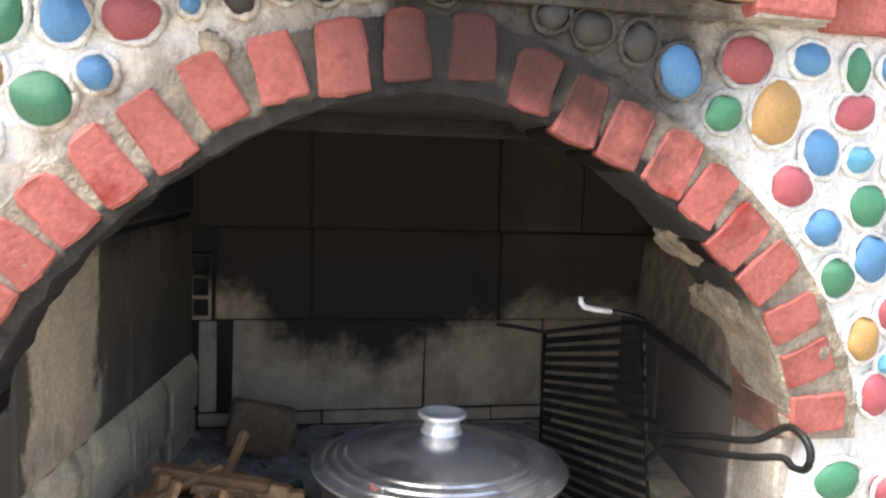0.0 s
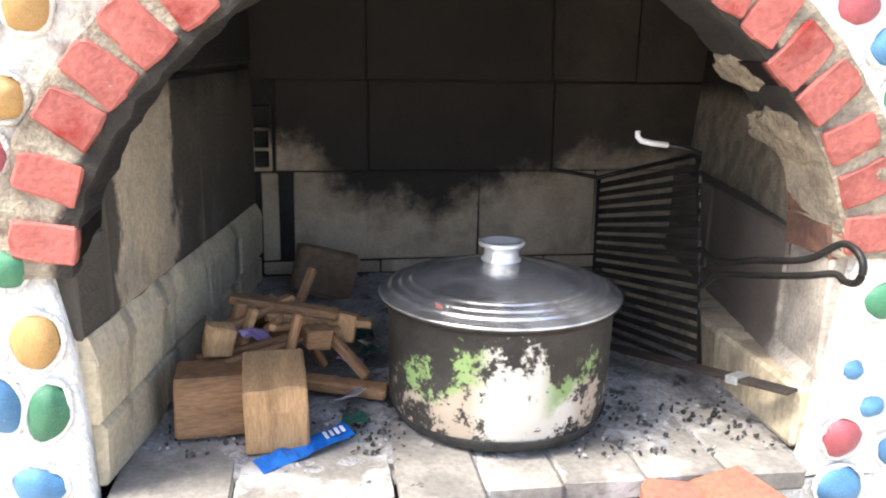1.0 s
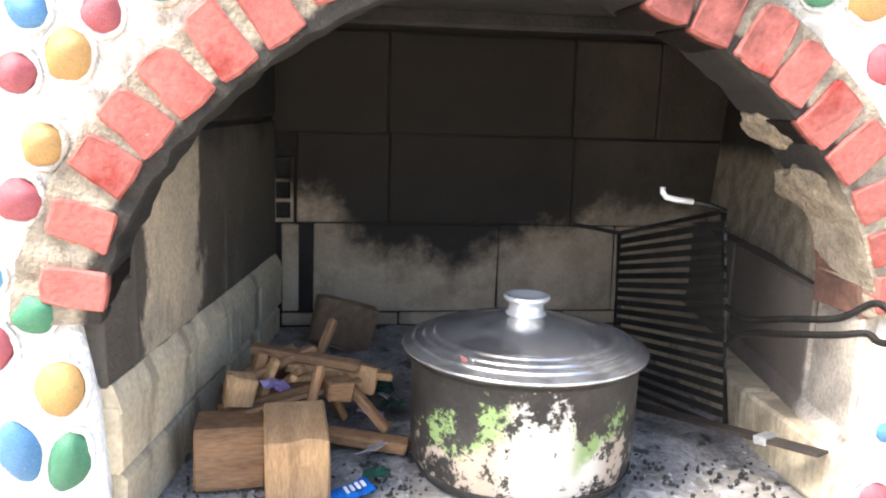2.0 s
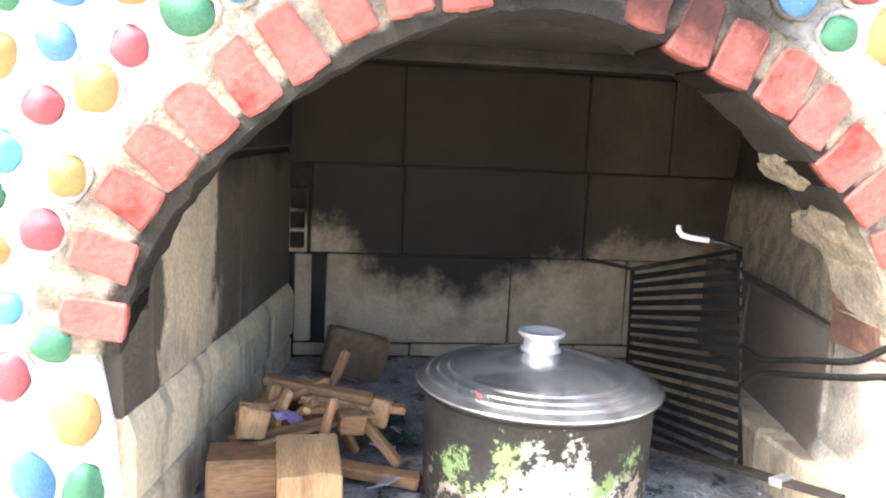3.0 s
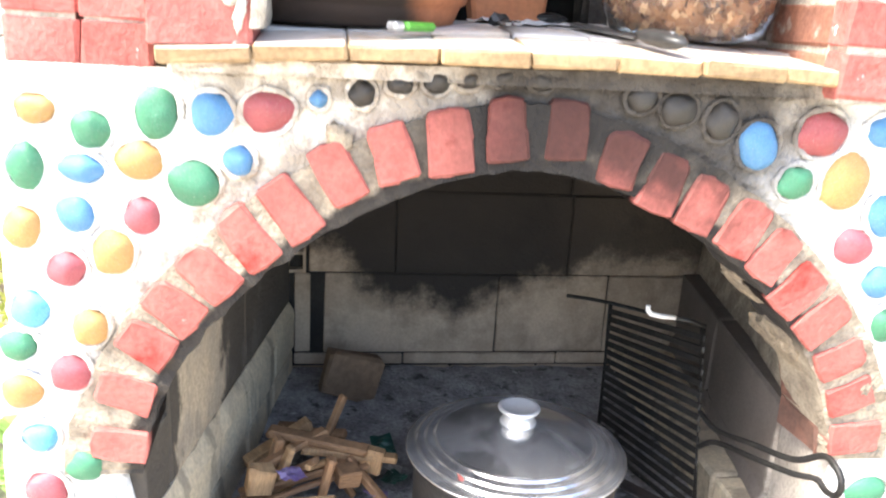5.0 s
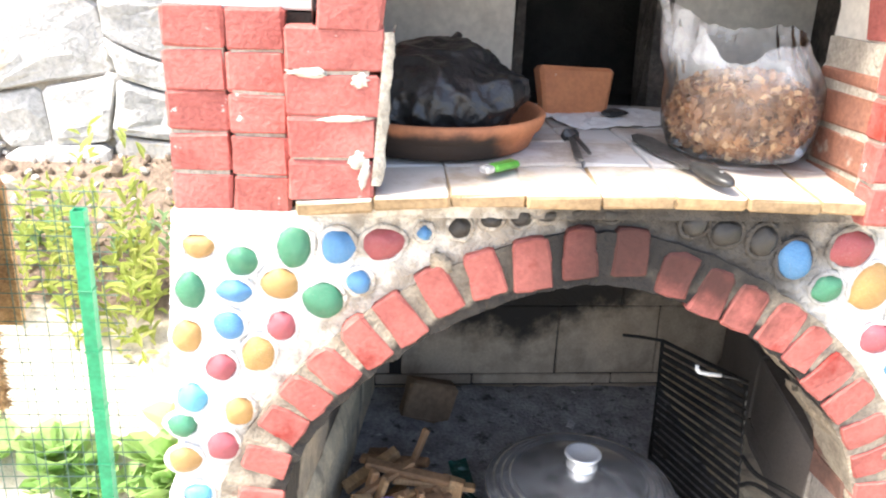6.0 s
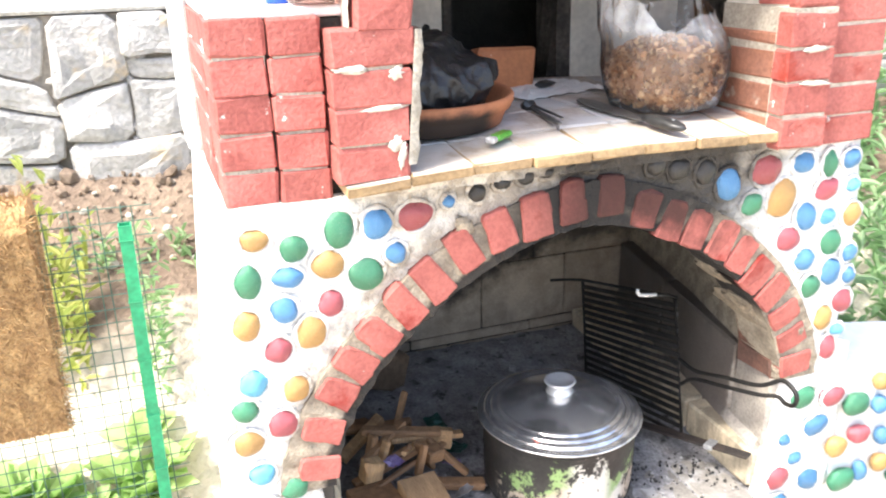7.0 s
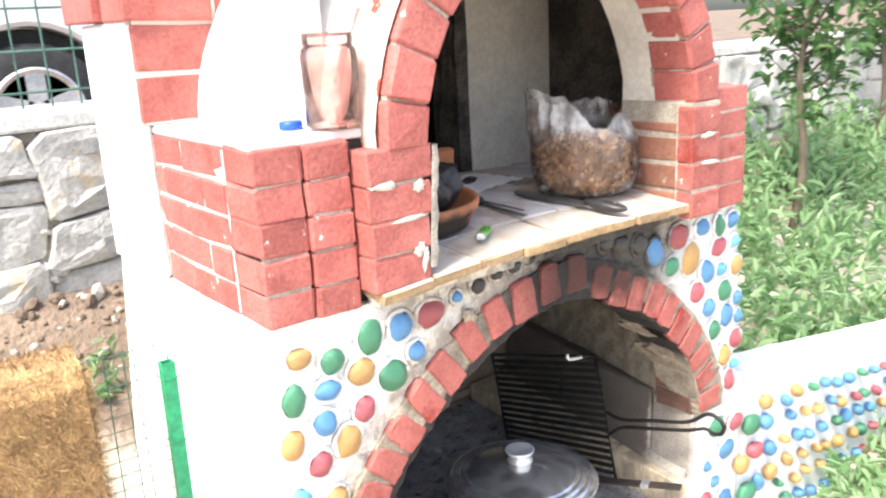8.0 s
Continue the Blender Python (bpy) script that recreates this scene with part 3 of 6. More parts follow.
def front_wall():
    """Plaster front with the arched mouth cut through it."""
    inner = [(-0.474, 0.57), (-0.478, 0.70), (-0.485, 0.80), (-0.50, 0.885)]
    inner += [(q[0] * 1.085, AZ + (q[1] - AZ) * 1.10) for q in (arch_at(i / 96) for i in range(1, 96))]
    inner += [(0.50, 0.885), (0.490, 0.80), (0.480, 0.70), (0.462, 0.57)]
    outer = []
    n = len(inner)
    for x, z in inner:
        if z < 0.95:
            outer.append((left_edge(z) if x < 0 else right_edge(z), z))
            continue
        u, w_ = x, z - 0.93
        k = min((1.402 - 0.93) / max(w_, 1e-6), 0.622 / max(abs(u), 1e-6))
        zz = 0.93 + w_ * k
        outer.append((max(left_edge(zz), min(right_edge(zz), u * k)), zz))
    for cx in (left_edge(1.402), right_edge(1.402)):
        i = min(range(n), key=lambda j: (outer[j][0] - cx) ** 2 + (outer[j][1] - 1.402) ** 2)
        outer[i] = (cx, 1.402)
    steps = 16
    bm = bmesh.new()
    rows = []
    for k in range(steps + 1):
        row = []
        for (a, b), (c, d) in zip(inner, outer):
            x, z = a + (c - a) * k / steps, b + (d - b) * k / steps
            rough = max(0.25, 1 - 2.2 * k / steps) if z > 0.86 else 0.3
            y = 0.010 + 0.005 * noise.noise(Vector((x * 9, z * 9, 1)))
            y -= rough * (0.006 * noise.noise(Vector((x * 11, z * 60, 2))) + 0.006 * noise.noise(Vector((x * 34, z * 34, 4))) + 0.006 * abs(noise.noise(Vector((x * 70, z * 48, 9)))))
            row.append(bm.verts.new((x, y, z)))
        rows.append(row)
    for a, b in zip(rows, rows[1:]):
        for i in range(n - 1):
            bm.faces.new((a[i], a[i + 1], b[i + 1], b[i]))
    back = [bm.verts.new((v.co.x, 0.13 if v.co.z > 0.89 else 0.034, v.co.z)) for v in rows[0]]
    for i in range(n - 1):
        bm.faces.new((rows[0][i + 1], rows[0][i], back[i], back[i + 1]))
    outb = [bm.verts.new((v.co.x, 0.13, v.co.z)) for v in rows[-1]]
    for i in range(n - 1):
        bm.faces.new((rows[-1][i], rows[-1][i + 1], outb[i + 1], outb[i]))
        bm.faces.new((back[i], back[i + 1], outb[i + 1], outb[i]))
    return part("front_wall", bm, M["plaster"], oven, "white plaster front set with painted pebbles", smooth=True)


front = front_wall()


def slab(name, pts, y0, y1, mat, parent, label="", bevel=0.0):
    return part(name, prism(pts, y0, y1, bevel), mat, parent, label)


slab("plinth", [(-0.646, 0.0), (0.667, 0.0), (0.667, 0.565), (-0.646, 0.565)], 0.014, 0.88, M["plaster"], oven, "white plaster base below the hearth")
slab("side_wall", [(-0.644, 0.56), (-0.644, 0.92), (-0.606, 1.40), (-0.50, 1.40), (-0.50, 0.56)], 0.128, 0.72, M["hood"], oven, "sunlit white plaster flank")
slab("side_wall", [(0.665, 0.56), (0.665, 0.95), (0.606, 1.40), (0.585, 1.40), (0.600, 0.95), (0.600, 0.56)], 0.128, 0.36, M["hood"], oven, "white plaster flank")
slab("side_wall", [(0.78, 0.2), (0.78, 1.30), (0.745, 1.30), (0.745, 0.2)], 0.360, 1.0, M["hood"], oven, "white plaster flank")
slab("side_wall", [(0.655, 0.2), (0.744, 0.2), (0.744, 1.30), (0.655, 1.30)], 0.345, 0.380, M["hood"], oven, "white plaster flank")
slab("side_wall", [(0.606, 1.302), (0.78, 1.302), (0.78, 1.325), (0.606, 1.325)], 0.345, 1.0, M["hood"], oven, "white plaster flank top")

# arch ring: mortar bed, then the bricks
def ring_bed():
    bm = bmesh.new()
    ys = (0.001, 0.12)
    rows = []
    for y in ys:
        for s in (1.006, 1.21):
            row = []
            for i in range(0, 145):
                x, z = arch_at(i / 144)
                k = s + 0.012 * noise.noise(Vector((i * 0.4, s * 9, y * 30)))
                row.append(bm.verts.new((x * k, y + 0.007 * noise.noise(Vector((i * 0.45, s * 7, 3))), AZ + (z - AZ) * k - 0.012)))
            rows.append(row)
    a, b, c, d = rows
    for i in range(144):
        bm.faces.new((a[i], a[i + 1], b[i + 1], b[i]))
        bm.faces.new((a[i + 1], a[i], c[i], c[i + 1]))
        bm.faces.new((b[i], b[i + 1], d[i + 1], d[i]))
        bm.faces.new((c[i], c[i + 1], d[i + 1], d[i]))
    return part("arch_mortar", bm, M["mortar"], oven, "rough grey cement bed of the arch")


bed = ring_bed()
count = [0]


def arch_brick(x, z, angle, w_in, w_out, length):
    """A wedge brick of the lower arch, its inner end at (x, z), pointing along angle."""
    count[0] += 1
    ca, sa = math.cos(radians(angle)), math.sin(radians(angle))
    a, b = w_in / 2 + 0.002, w_out / 2 + 0.002
    c, d, e = rng.uniform(0.004, 0.014), rng.uniform(0.004, 0.014), rng.uniform(-0.002, 0.002)
    outline = ((0.001, -a), (length * 0.5, -(a + b) / 2 + e), (length - d, -b), (length - d * 0.3, -b + d * 0.5), (length + e, e * 2),
               (length - c * 0.3, b - c * 0.5), (length - c, b), (length * 0.45, (a + b) / 2 + e), (0.001, a), (-0.001, 0))
    pts = [(x + u * ca - v * sa, z + u * sa + v * ca) for u, v in outline]
    bm = prism(pts, rng.uniform(-0.006, -0.003), 0.105, 0.0028, 0.0014, count[0])
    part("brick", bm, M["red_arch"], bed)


arch_brick(-0.466, 0.925, 170, 0.042, 0.040, 0.071)
arch_brick(-0.457, 0.991, 161, 0.046, 0.040, 0.072)
arch_brick(-0.434, 1.050, 147, 0.048, 0.040, 0.068)
arch_brick(-0.400, 1.094, 141, 0.049, 0.040, 0.075)
arch_brick(-0.360, 1.134, 134, 0.047, 0.043, 0.077)
arch_brick(-0.314, 1.174, 128, 0.045, 0.040, 0.082)
arch_brick(-0.264, 1.210, 127, 0.049, 0.041, 0.083)
arch_brick(-0.213, 1.255, 119, 0.043, 0.045, 0.078)
arch_brick(-0.158, 1.281, 108, 0.049, 0.043, 0.073)
arch_brick(-0.094, 1.290, 99, 0.054, 0.049, 0.083)
arch_brick(-0.026, 1.308, 96, 0.049, 0.042, 0.080)
arch_brick(0.045, 1.312, 90, 0.048, 0.048, 0.076)
arch_brick(0.107, 1.282, 75, 0.046, 0.052, 0.070)
arch_brick(0.162, 1.251, 70, 0.050, 0.041, 0.079)
arch_brick(0.217, 1.227, 68, 0.050, 0.047, 0.074)
arch_brick(0.276, 1.198, 64, 0.054, 0.047, 0.077)
arch_brick(0.320, 1.164, 56, 0.049, 0.044, 0.075)
arch_brick(0.358, 1.119, 48, 0.050, 0.049, 0.077)
arch_brick(0.398, 1.076, 42, 0.047, 0.047, 0.080)
arch_brick(0.432, 1.031, 25, 0.045, 0.041, 0.075)
arch_brick(0.459, 0.975, 23, 0.042, 0.044, 0.072)
arch_brick(0.474, 0.920, 4, 0.045, 0.045, 0.079)
part("mortar_lump", lump(0.013, 0.070, 0.050, 3, 4, 0.38, 2.2), M["tan_mortar"], bed, "squeezed-out mortar", smooth=True, m=pose(0.424, 0.080, 1.042, 0, -38, 4))
part("mortar_lump", lump(0.010, 0.055, 0.034, 8, 4, 0.38, 2.2), M["tan_mortar"], bed, "squeezed-out mortar", smooth=True, m=pose(0.357, 0.095, 1.125, 0, -48, 4))

part("soffit_brick", rough_box(0.018, 0.105, 0.070, 14, 0.004, 0.003), M["sooty_brick"], bed, "bare brick inside the arch foot", m=pose(0.468, 0.075, 0.965, 0, -16, 2))
part("soffit_brick", rough_box(0.018, 0.105, 0.048, 15, 0.004, 0.003), M["sooty_brick"], bed, "bare brick inside the arch foot", m=pose(0.476, 0.075, 0.905, 0, -3, 2))

for x, z, s in ((-0.232, 1.330, 0.014), (0.512, 1.00, 0.010)):
    part("mortar_lump", lump(s, 0.004, s * 1.3, x * 9, 3, 0.6, 2.5), M["tan_mortar"], bed, "blob of mortar on the bricks", smooth=True, m=pose(x, -0.001, z, 0, x * 90, 0))

# ---- fire chamber ----
BY = 0.89


def wall_x(side, y):
    return (-0.475 + 0.168 * y) if side < 0 else (0.468 + 0.180 * y)


rear = part("chamber_back", prism([(-0.49, 0.5), (0.74, 0.5), (0.74, 1.282), (0.60, 1.282), (0.60, 1.400), (-0.49, 1.400)], BY + 0.002, 1.0), M["soot"], oven, "sooty joints of the chamber back")


def block(x0, x1, z0, z1, mat="block"):
    s = int((x0 + 5) * 1000 + z0 * 77)
    return part("block", rough_box(x1 - x0 - 0.003, 0.05, z1 - z0 - 0.003, s, 0.003, 0.0015), M[mat], rear, m=pose((x0 + x1) / 2, BY + 0.02, (z0 + z1) / 2))


for a, b in ((-0.36, -0.13), (-0.13, 0.06), (0.06, 0.28), (0.28, 0.50), (0.50, 0.73)):
    block(a, b, 0.56, 0.632)
for a, b in ((-0.325, -0.06), (-0.06, 0.33), (0.33, 0.73)):
    block(a, b, 0.634, 0.665)
for a, b in ((-0.325, -0.283), (-0.254, 0.168), (0.168, 0.446), (0.446, 0.73)):
    block(a, b, 0.667, 0.870)
for a, b in ((-0.290, -0.086), (-0.086, 0.336), (0.336, 0.73)):
    block(a, b, 0.870, 1.072)
for a, b in ((-0.36, -0.091), (-0.091, 0.327), (0.327, 0.53), (0.53, 0.73)):
    block(a, b, 1.072, 1.290)


def hollow_block(x, z):
    """End of a hollow block: a frame with three cells."""
    bm = bmesh.new()
    for a, b, c, d in ((-0.022, -0.016, -0.07, 0.07), (0.016, 0.022, -0.07, 0.07), (-0.016, 0.016, -0.07, -0.062), (-0.016, 0.016, -0.026, -0.019), (-0.016, 0.016, 0.018, 0.025), (-0.016, 0.016, 0.062, 0.07)):
        box(bm, a, b, -0.02, 0.02, c, d)
    return part("hollow_block", bm, M["block"], rear, "hollow block end with open cells", m=pose(x, BY + 0.0, z))


hollow_block(-0.318, 0.945)
part("chamber_ceiling", prism([(-0.55, 1.292), (0.605, 1.292), (0.605, 1.400), (-0.55, 1.400)], 0.125, 0.90), M["soot"], oven, "black sooty slab above the fire")
part("lintel", rough_box(0.75, 0.03, 0.03, 4, 0.004, 0.003), M["soot"], oven, "sooty lintel bar", m=pose(0.04, 0.42, 1.28))


def side_piece(side, y0, y1, z0, z1, mat, inset=0.0, name="block", thick=0.06, parent=None, spread=0.0):
    xa, xb = wall_x(side, y0) - side * inset + spread * y0, wall_x(side, y1) - side * inset + spread * y1
    bm = bmesh.new()
    g = 0.003
    r = random.Random(int(y0 * 991 + z0 * 313 + side))
    vs = [bm.verts.new(q) for q in ((xa, y0 + g, z0 + g), (xb, y1 - g, z0 + g), (xb, y1 - g, z1 - g), (xa, y0 + g, z1 - g))]
    ws = [bm.verts.new(v.co + Vector((side * thick, 0, 0))) for v in vs]
    bm.faces.new(vs)
    bm.faces.new(ws)
    for i in range(4):
        bm.faces.new((vs[i], vs[(i + 1) % 4], ws[(i + 1) % 4], ws[i]))
    bmesh.ops.recalc_face_normals(bm, faces=bm.faces)
    bmesh.ops.bevel(bm, geom=bm.edges[:], offset=0.005, segments=1, affect="EDGES")
    for v in bm.verts:
        v.co += Vector([r.uniform(-0.0025, 0.0025) for _ in range(3)])
    return part(name, bm, M[mat], parent)


lw = bmesh.new()
q = [lw.verts.new(c) for c in ((wall_x(-1, 0.10) - 0.014, 0.10, 0.55), (wall_x(-1, 0.9) - 0.014, 0.9, 0.55), (wall_x(-1, 0.9) - 0.014, 0.9, 1.30), (wall_x(-1, 0.10) - 0.014, 0.10, 1.30))]
w = [lw.verts.new(v.co - Vector((0.03, 0, 0))) for v in q]
lw.faces.new(q)
lw.faces.new(w)
for i in range(4):
    lw.faces.new((q[i], q[(i + 1) % 4], w[(i + 1) % 4], w[i]))
left_in = part("chamber_side", lw, M["soot"], oven, "sooty joints")
rw = bmesh.new()
q = [rw.verts.new(c) for c in ((wall_x(1, 0.10) + 0.014, 0.10, 0.55), (wall_x(1, 0.9) + 0.014, 0.9, 0.55), (wall_x(1, 0.9) + 0.080, 0.9, 1.30), (wall_x(1, 0.10) + 0.014, 0.10, 1.30))]
w = [rw.verts.new(v.co + Vector((0.03, 0, 0))) for v in q]
rw.faces.new(q)
rw.faces.new(w)
for i in range(4):
    rw.faces.new((q[i], q[(i + 1) % 4], w[(i + 1) % 4], w[i]))
right_in = part("chamber_side", rw, M["mortar"], oven, "sooty joints")
for k, (y0, y1) in enumerate(((0.035, 0.25), (0.25, 0.47), (0.47, 0.68), (0.68, 0.865))):
    side_piece(-1, y0, y1, 0.60, 0.69, "liner", 0.004, "firebrick", parent=left_in)
    side_piece(-1, y0 - (0.01 if k == 0 else 0), y1, 0.69, 0.785, "liner", 0.008, "firebrick", parent=left_in)
for y0, y1, z0, z1 in ((0.10, 0.50, 0.80, 1.10), (0.50, 0.87, 0.80, 1.10), (0.10, 0.87, 1.10, 1.28)):
    side_piece(-1, y0, y1, z0, z1, "side_block", -0.004, parent=left_in)
side_piece(-1, 0.02, 0.105, 0.80, 0.93, "side_block", -0.004, parent=left_in)


def fillet(side, z, mat, y0, y1, parent):
    bm = bmesh.new()
    rows = []
    for i in range(25):
        y = y0 + (y1 - y0) * i / 24
        x = wall_x(side, y)
        d = 0.004 * noise.noise(Vector((i * 0.7, side, z)))
        rows.append([bm.verts.new((x - side * (0.010 + d), y, z - 0.012)), bm.verts.new((x - side * (0.006 + d), y, z + 0.006 + d)),
                     bm.verts.new((x + side * (0.004 + d), y, z + 0.026 + d)), bm.verts.new((x + side * 0.05, y, z + 0.02)), bm.verts.new((x + side * 0.05, y, z - 0.012))])
    for a, b in zip(rows, rows[1:]):
        for k in range(5):
            bm.faces.new((a[k], a[(k + 1) % 5], b[(k + 1) % 5], b[k]))
    bm.faces.new(rows[0])
    bm.faces.new(rows[-1])
    part("mortar_fillet", bm, M[mat], parent, "ragged mortar ledge")


fillet(-1, 0.782, "liner", 0.03, 0.86, left_in)
fillet(1, 0.695, "grey_block", 0.04, 0.87, right_in)
for y0, y1 in ((0.03, 0.27), (0.27, 0.56), (0.56, 0.87)):
    side_piece(1, y0, y1, 0.60, 0.695, "liner", 0.010, "firebrick", 0.15, right_in, -0.170)
for y0, y1 in ((0.02, 0.165), (0.165, 0.56), (0.56, 0.87)):
    side_piece(1, y0, y1, 0.705, 0.89, "grey_block", -0.004, parent=right_in)
for y0, y1, z0, z1 in ((0.19, 0.50, 0.89, 1.085), (0.50, 0.87, 0.89, 1.085), (0.13, 0.36, 1.085, 1.28), (0.36, 0.87, 1.085, 1.28)):
    side_piece(1, y0, y1, z0, z1, "grey_block", -0.014, parent=right_in, spread=0.08)

# hearth paving and ash
hearth = part("hearth", prism([(-0.50, 0.555), (0.72, 0.555), (0.72, 0.575), (-0.50, 0.575)], 0.02, 0.90), M["mortar"], oven, "hearth bed")
for k, (a, b) in enumerate(((-0.465, -0.313), (-0.310, -0.108), (-0.105, 0.005), (0.008, 0.110), (0.113, 0.225), (0.228, 0.340), (0.343, 0.452))):
    y0 = -0.045 if k == 2 else -0.022 + 0.004 * (k % 3)
    part("firebrick", rough_box(b - a, 0.22, 0.032, 40 + k, 0.004, 0.0015), M["hearth_brick"], hearth, m=pose((a + b) / 2, y0 + 0.11, 0.586 + (0.004 if k == 2 else 0)))


def ash_bed():
    bm = bmesh.new()
    nx, ny = 70, 54
    grid = []
    for j in range(ny):
        y = 0.02 + (0.875 - 0.02) * j / (ny - 1)
        xa, xb = wall_x(-1, y) + 0.004, wall_x(1, y) - 0.004
        row = []
        for i in range(nx):
            x = xa + (xb - xa) * i / (nx - 1)
            n1 = noise.noise(Vector((x * 9, y * 9, 0)))
            n2 = noise.noise(Vector((x * 34, y * 34, 2)))
            base = 0.601 + 0.012 * smooth(y, 0.1, 0.3) + 0.02 * smooth(y, 0.4, 0.85) - 0.010 * smooth(0.06 - y, 0, 0.05)
            row.append(bm.verts.new((x, y, base + 0.006 * n1 + 0.005 * n2)))
        grid.append(row)
    for a, b in zip(grid, grid[1:]):
        for i in range(nx - 1):
            bm.faces.new((a[i], a[i + 1], b[i + 1], b[i]))
    return bm


solo("ash_layer", ash_bed(), M["ash"], "grey wood ash spread over the hearth", "ash", smooth=True, kind="stuff")


def scatter(name, n, mat, label, size, spots):
    me = bmesh.new()
    r = random.Random(len(name) + n)
    for _ in range(n):
        x0, x1, y0, y1 = r.choice(spots)
        x, y = r.uniform(x0, x1), r.uniform(y0, y1)
        s = r.uniform(0.4, 1.0) * size
        b = bmesh.ops.create_icosphere(me, subdivisions=1, radius=1, matrix=pose(x, y, 0.606 + 0.02 * smooth(y, 0.4, 0.85) + s * 0.3, r.uniform(0, 360), r.uniform(0, 360), 0) @ Matrix.Diagonal((s, s * r.uniform(0.5, 1), s * r.uniform(0.3, 0.7), 1)))
        for v in b["verts"]:
            v.co += Vector([r.uniform(-0.2, 0.2) * s for _ in range(3)])
    solo(name, me, mat, label, "charcoal", kind="stuff")


SPOTS = ((0.16, 0.46, 0.10, 0.50), (0.14, 0.44, 0.03, 0.20), (0.20, 0.46, 0.2, 0.6), (-0.30, 0.40, 0.50, 0.84), (-0.42, -0.10, 0.10, 0.30), (-0.16, -0.08, 0.08, 0.45))
scatter("charcoal_bits", 620, M["char"], "black charcoal crumbs lying in the ash", 0.0052, SPOTS)
scatter("ash_flakes", 200, M["pale_char"], "pale ash lumps on the hearth", 0.0045, SPOTS)

# ---- shelf ----
shelf = part("shelf", prism([(-0.42, 1.401), (0.60, 1.401), (0.60, 1.424), (-0.42, 1.424)], 0.05, 0.60), M["mortar"], oven, "bed of the firebrick shelf")
for j in range(5):
    for k in range(8 if j < 2 else 10):
        x = -0.381 + 0.1045 * k
        hump = 0.010 * max(0.0, 1 - ((x - 0.03) / 0.36) ** 2)
        if x > 0.40 and j == 0:
            continue
        tilt = math.degrees(math.atan(0.010 * 2 * (x - 0.03) / 0.36 ** 2))
        drop, nod = ((0.0125 + (0.005 if k == 0 else 0.0), 5.0), (0.0035, 3.0), (0, 0), (0, 0), (0, 0))[j]
        part("firebrick", rough_box(0.103, 0.118 if j else 0.128, 0.026 if j else 0.019, 70 + k + j * 9, 0.003, 0.0015), M["shelf_front"] if j == 0 else M["shelf_brick"], shelf,
             m=pose(x, 0.030 + 0.121 * j + (0.004 * ((k * 7) % 3) if j == 0 else 0), (1.442 if j else 1.4455) + (hump if j else hump * 0.6) - drop, nod, tilt, 0))

top = [(-0.425 + 0.88 * i / 24, 1.4175 + 0.006 * max(0.0, 1 - ((-0.455 + 0.88 * i / 24) / 0.36) ** 2)) for i in range(25)]
part("shelf_bed", prism([(-0.425, 1.399)] + top + [(0.455, 1.399)], -0.006, 0.028, 0.0, 0.003, 5), M["plaster"], shelf, "rough cement under the shelf bricks")

# ---- brick pillars, upper arch ----
pillar_l = part("left_pillar", prism([(-0.599, 1.400), (-0.350, 1.400), (-0.350, 1.668), (-0.599, 1.668)], 0.036, 0.520), M["mortar"], oven, "brick pillar beside the niche")
pillar_r = part("right_pillar", prism([(0.3705, 1.400), (0.600, 1.400), (0.600, 1.650), (0.3705, 1.650)], 0.012, 0.160), M["cement"], oven, "brick pillar beside the niche")


part("pillar_joint", prism([(-0.600, 1.405), (-0.526, 1.405), (-0.526, 1.668), (-0.600, 1.668)], 0.0252, 0.034), M["cement"], pillar_l, "pale mortar joints")
part("pillar_joint", prism([(-0.436, 1.43), (-0.335, 1.43), (-0.335, 1.648), (-0.436, 1.648)], -0.0228, 0.034), M["cement"], pillar_l, "pale mortar joints")
part("pillar_joint", prism([(-0.6015, 1.405), (-0.55, 1.405), (-0.55, 1.668), (-0.6015, 1.668)], 0.128, 0.519), M["cap"], pillar_l, "pale mortar joints")
part("pillar_joint", prism([(-0.515, 1.40), (-0.448, 1.40), (-0.448, 1.668), (-0.515, 1.668)], 0.0172, 0.034), M["cement"], pillar_l, "pale mortar joints")
part("pillar_joint", prism([(0.368, 1.40), (0.462, 1.40), (0.462, 1.650), (0.368, 1.650)], -0.0308, 0.010), M["cement"], pillar_r, "pale mortar joints")
part("pillar_joint", prism([(0.462, 1.40), (0.604, 1.40), (0.604, 1.668), (0.462, 1.668)], -0.003, 0.014), M["cement"], pillar_r, "pale mortar joints")


def wall_brick(parent, x0, x1, y0, y1, z0, z1, mat="red_brick"):
    s = int((x0 + 3) * 500 + (y0 + 1) * 300 + z0 * 900)
    return part("brick", rough_box(x1 - x0, y1 - y0, z1 - z0, s, 0.0034, 0.0022), M[mat], parent, m=pose((x0 + x1) / 2, (y0 + y1) / 2, (z0 + z1) / 2, rng.uniform(-0.8, 0.8), rng.uniform(-1.2, 1.2), rng.uniform(-1, 1)))


for k in range(5):
    z = 1.399 + 0.0556 * k
    wall_brick(pillar_l, -0.604, -0.5235, 0.022, 0.125, z, z + 0.0535)
    wall_brick(pillar_l, -0.5205, -0.4445, 0.014, 0.115, z - 0.001, z + 0.0525)
    # flank courses in running bond
    y = 0.130
    first = 0.09 if k % 2 else 0.17
    for ln in (first, 0.175, 0.18, 0.12):
        if y + 0.02 > 0.425:
            break
        e = min(y + ln, 0.430)
        wall_brick(pillar_l, -0.604, -0.50, y, e - 0.005, z, z + 0.0525)
        y = e
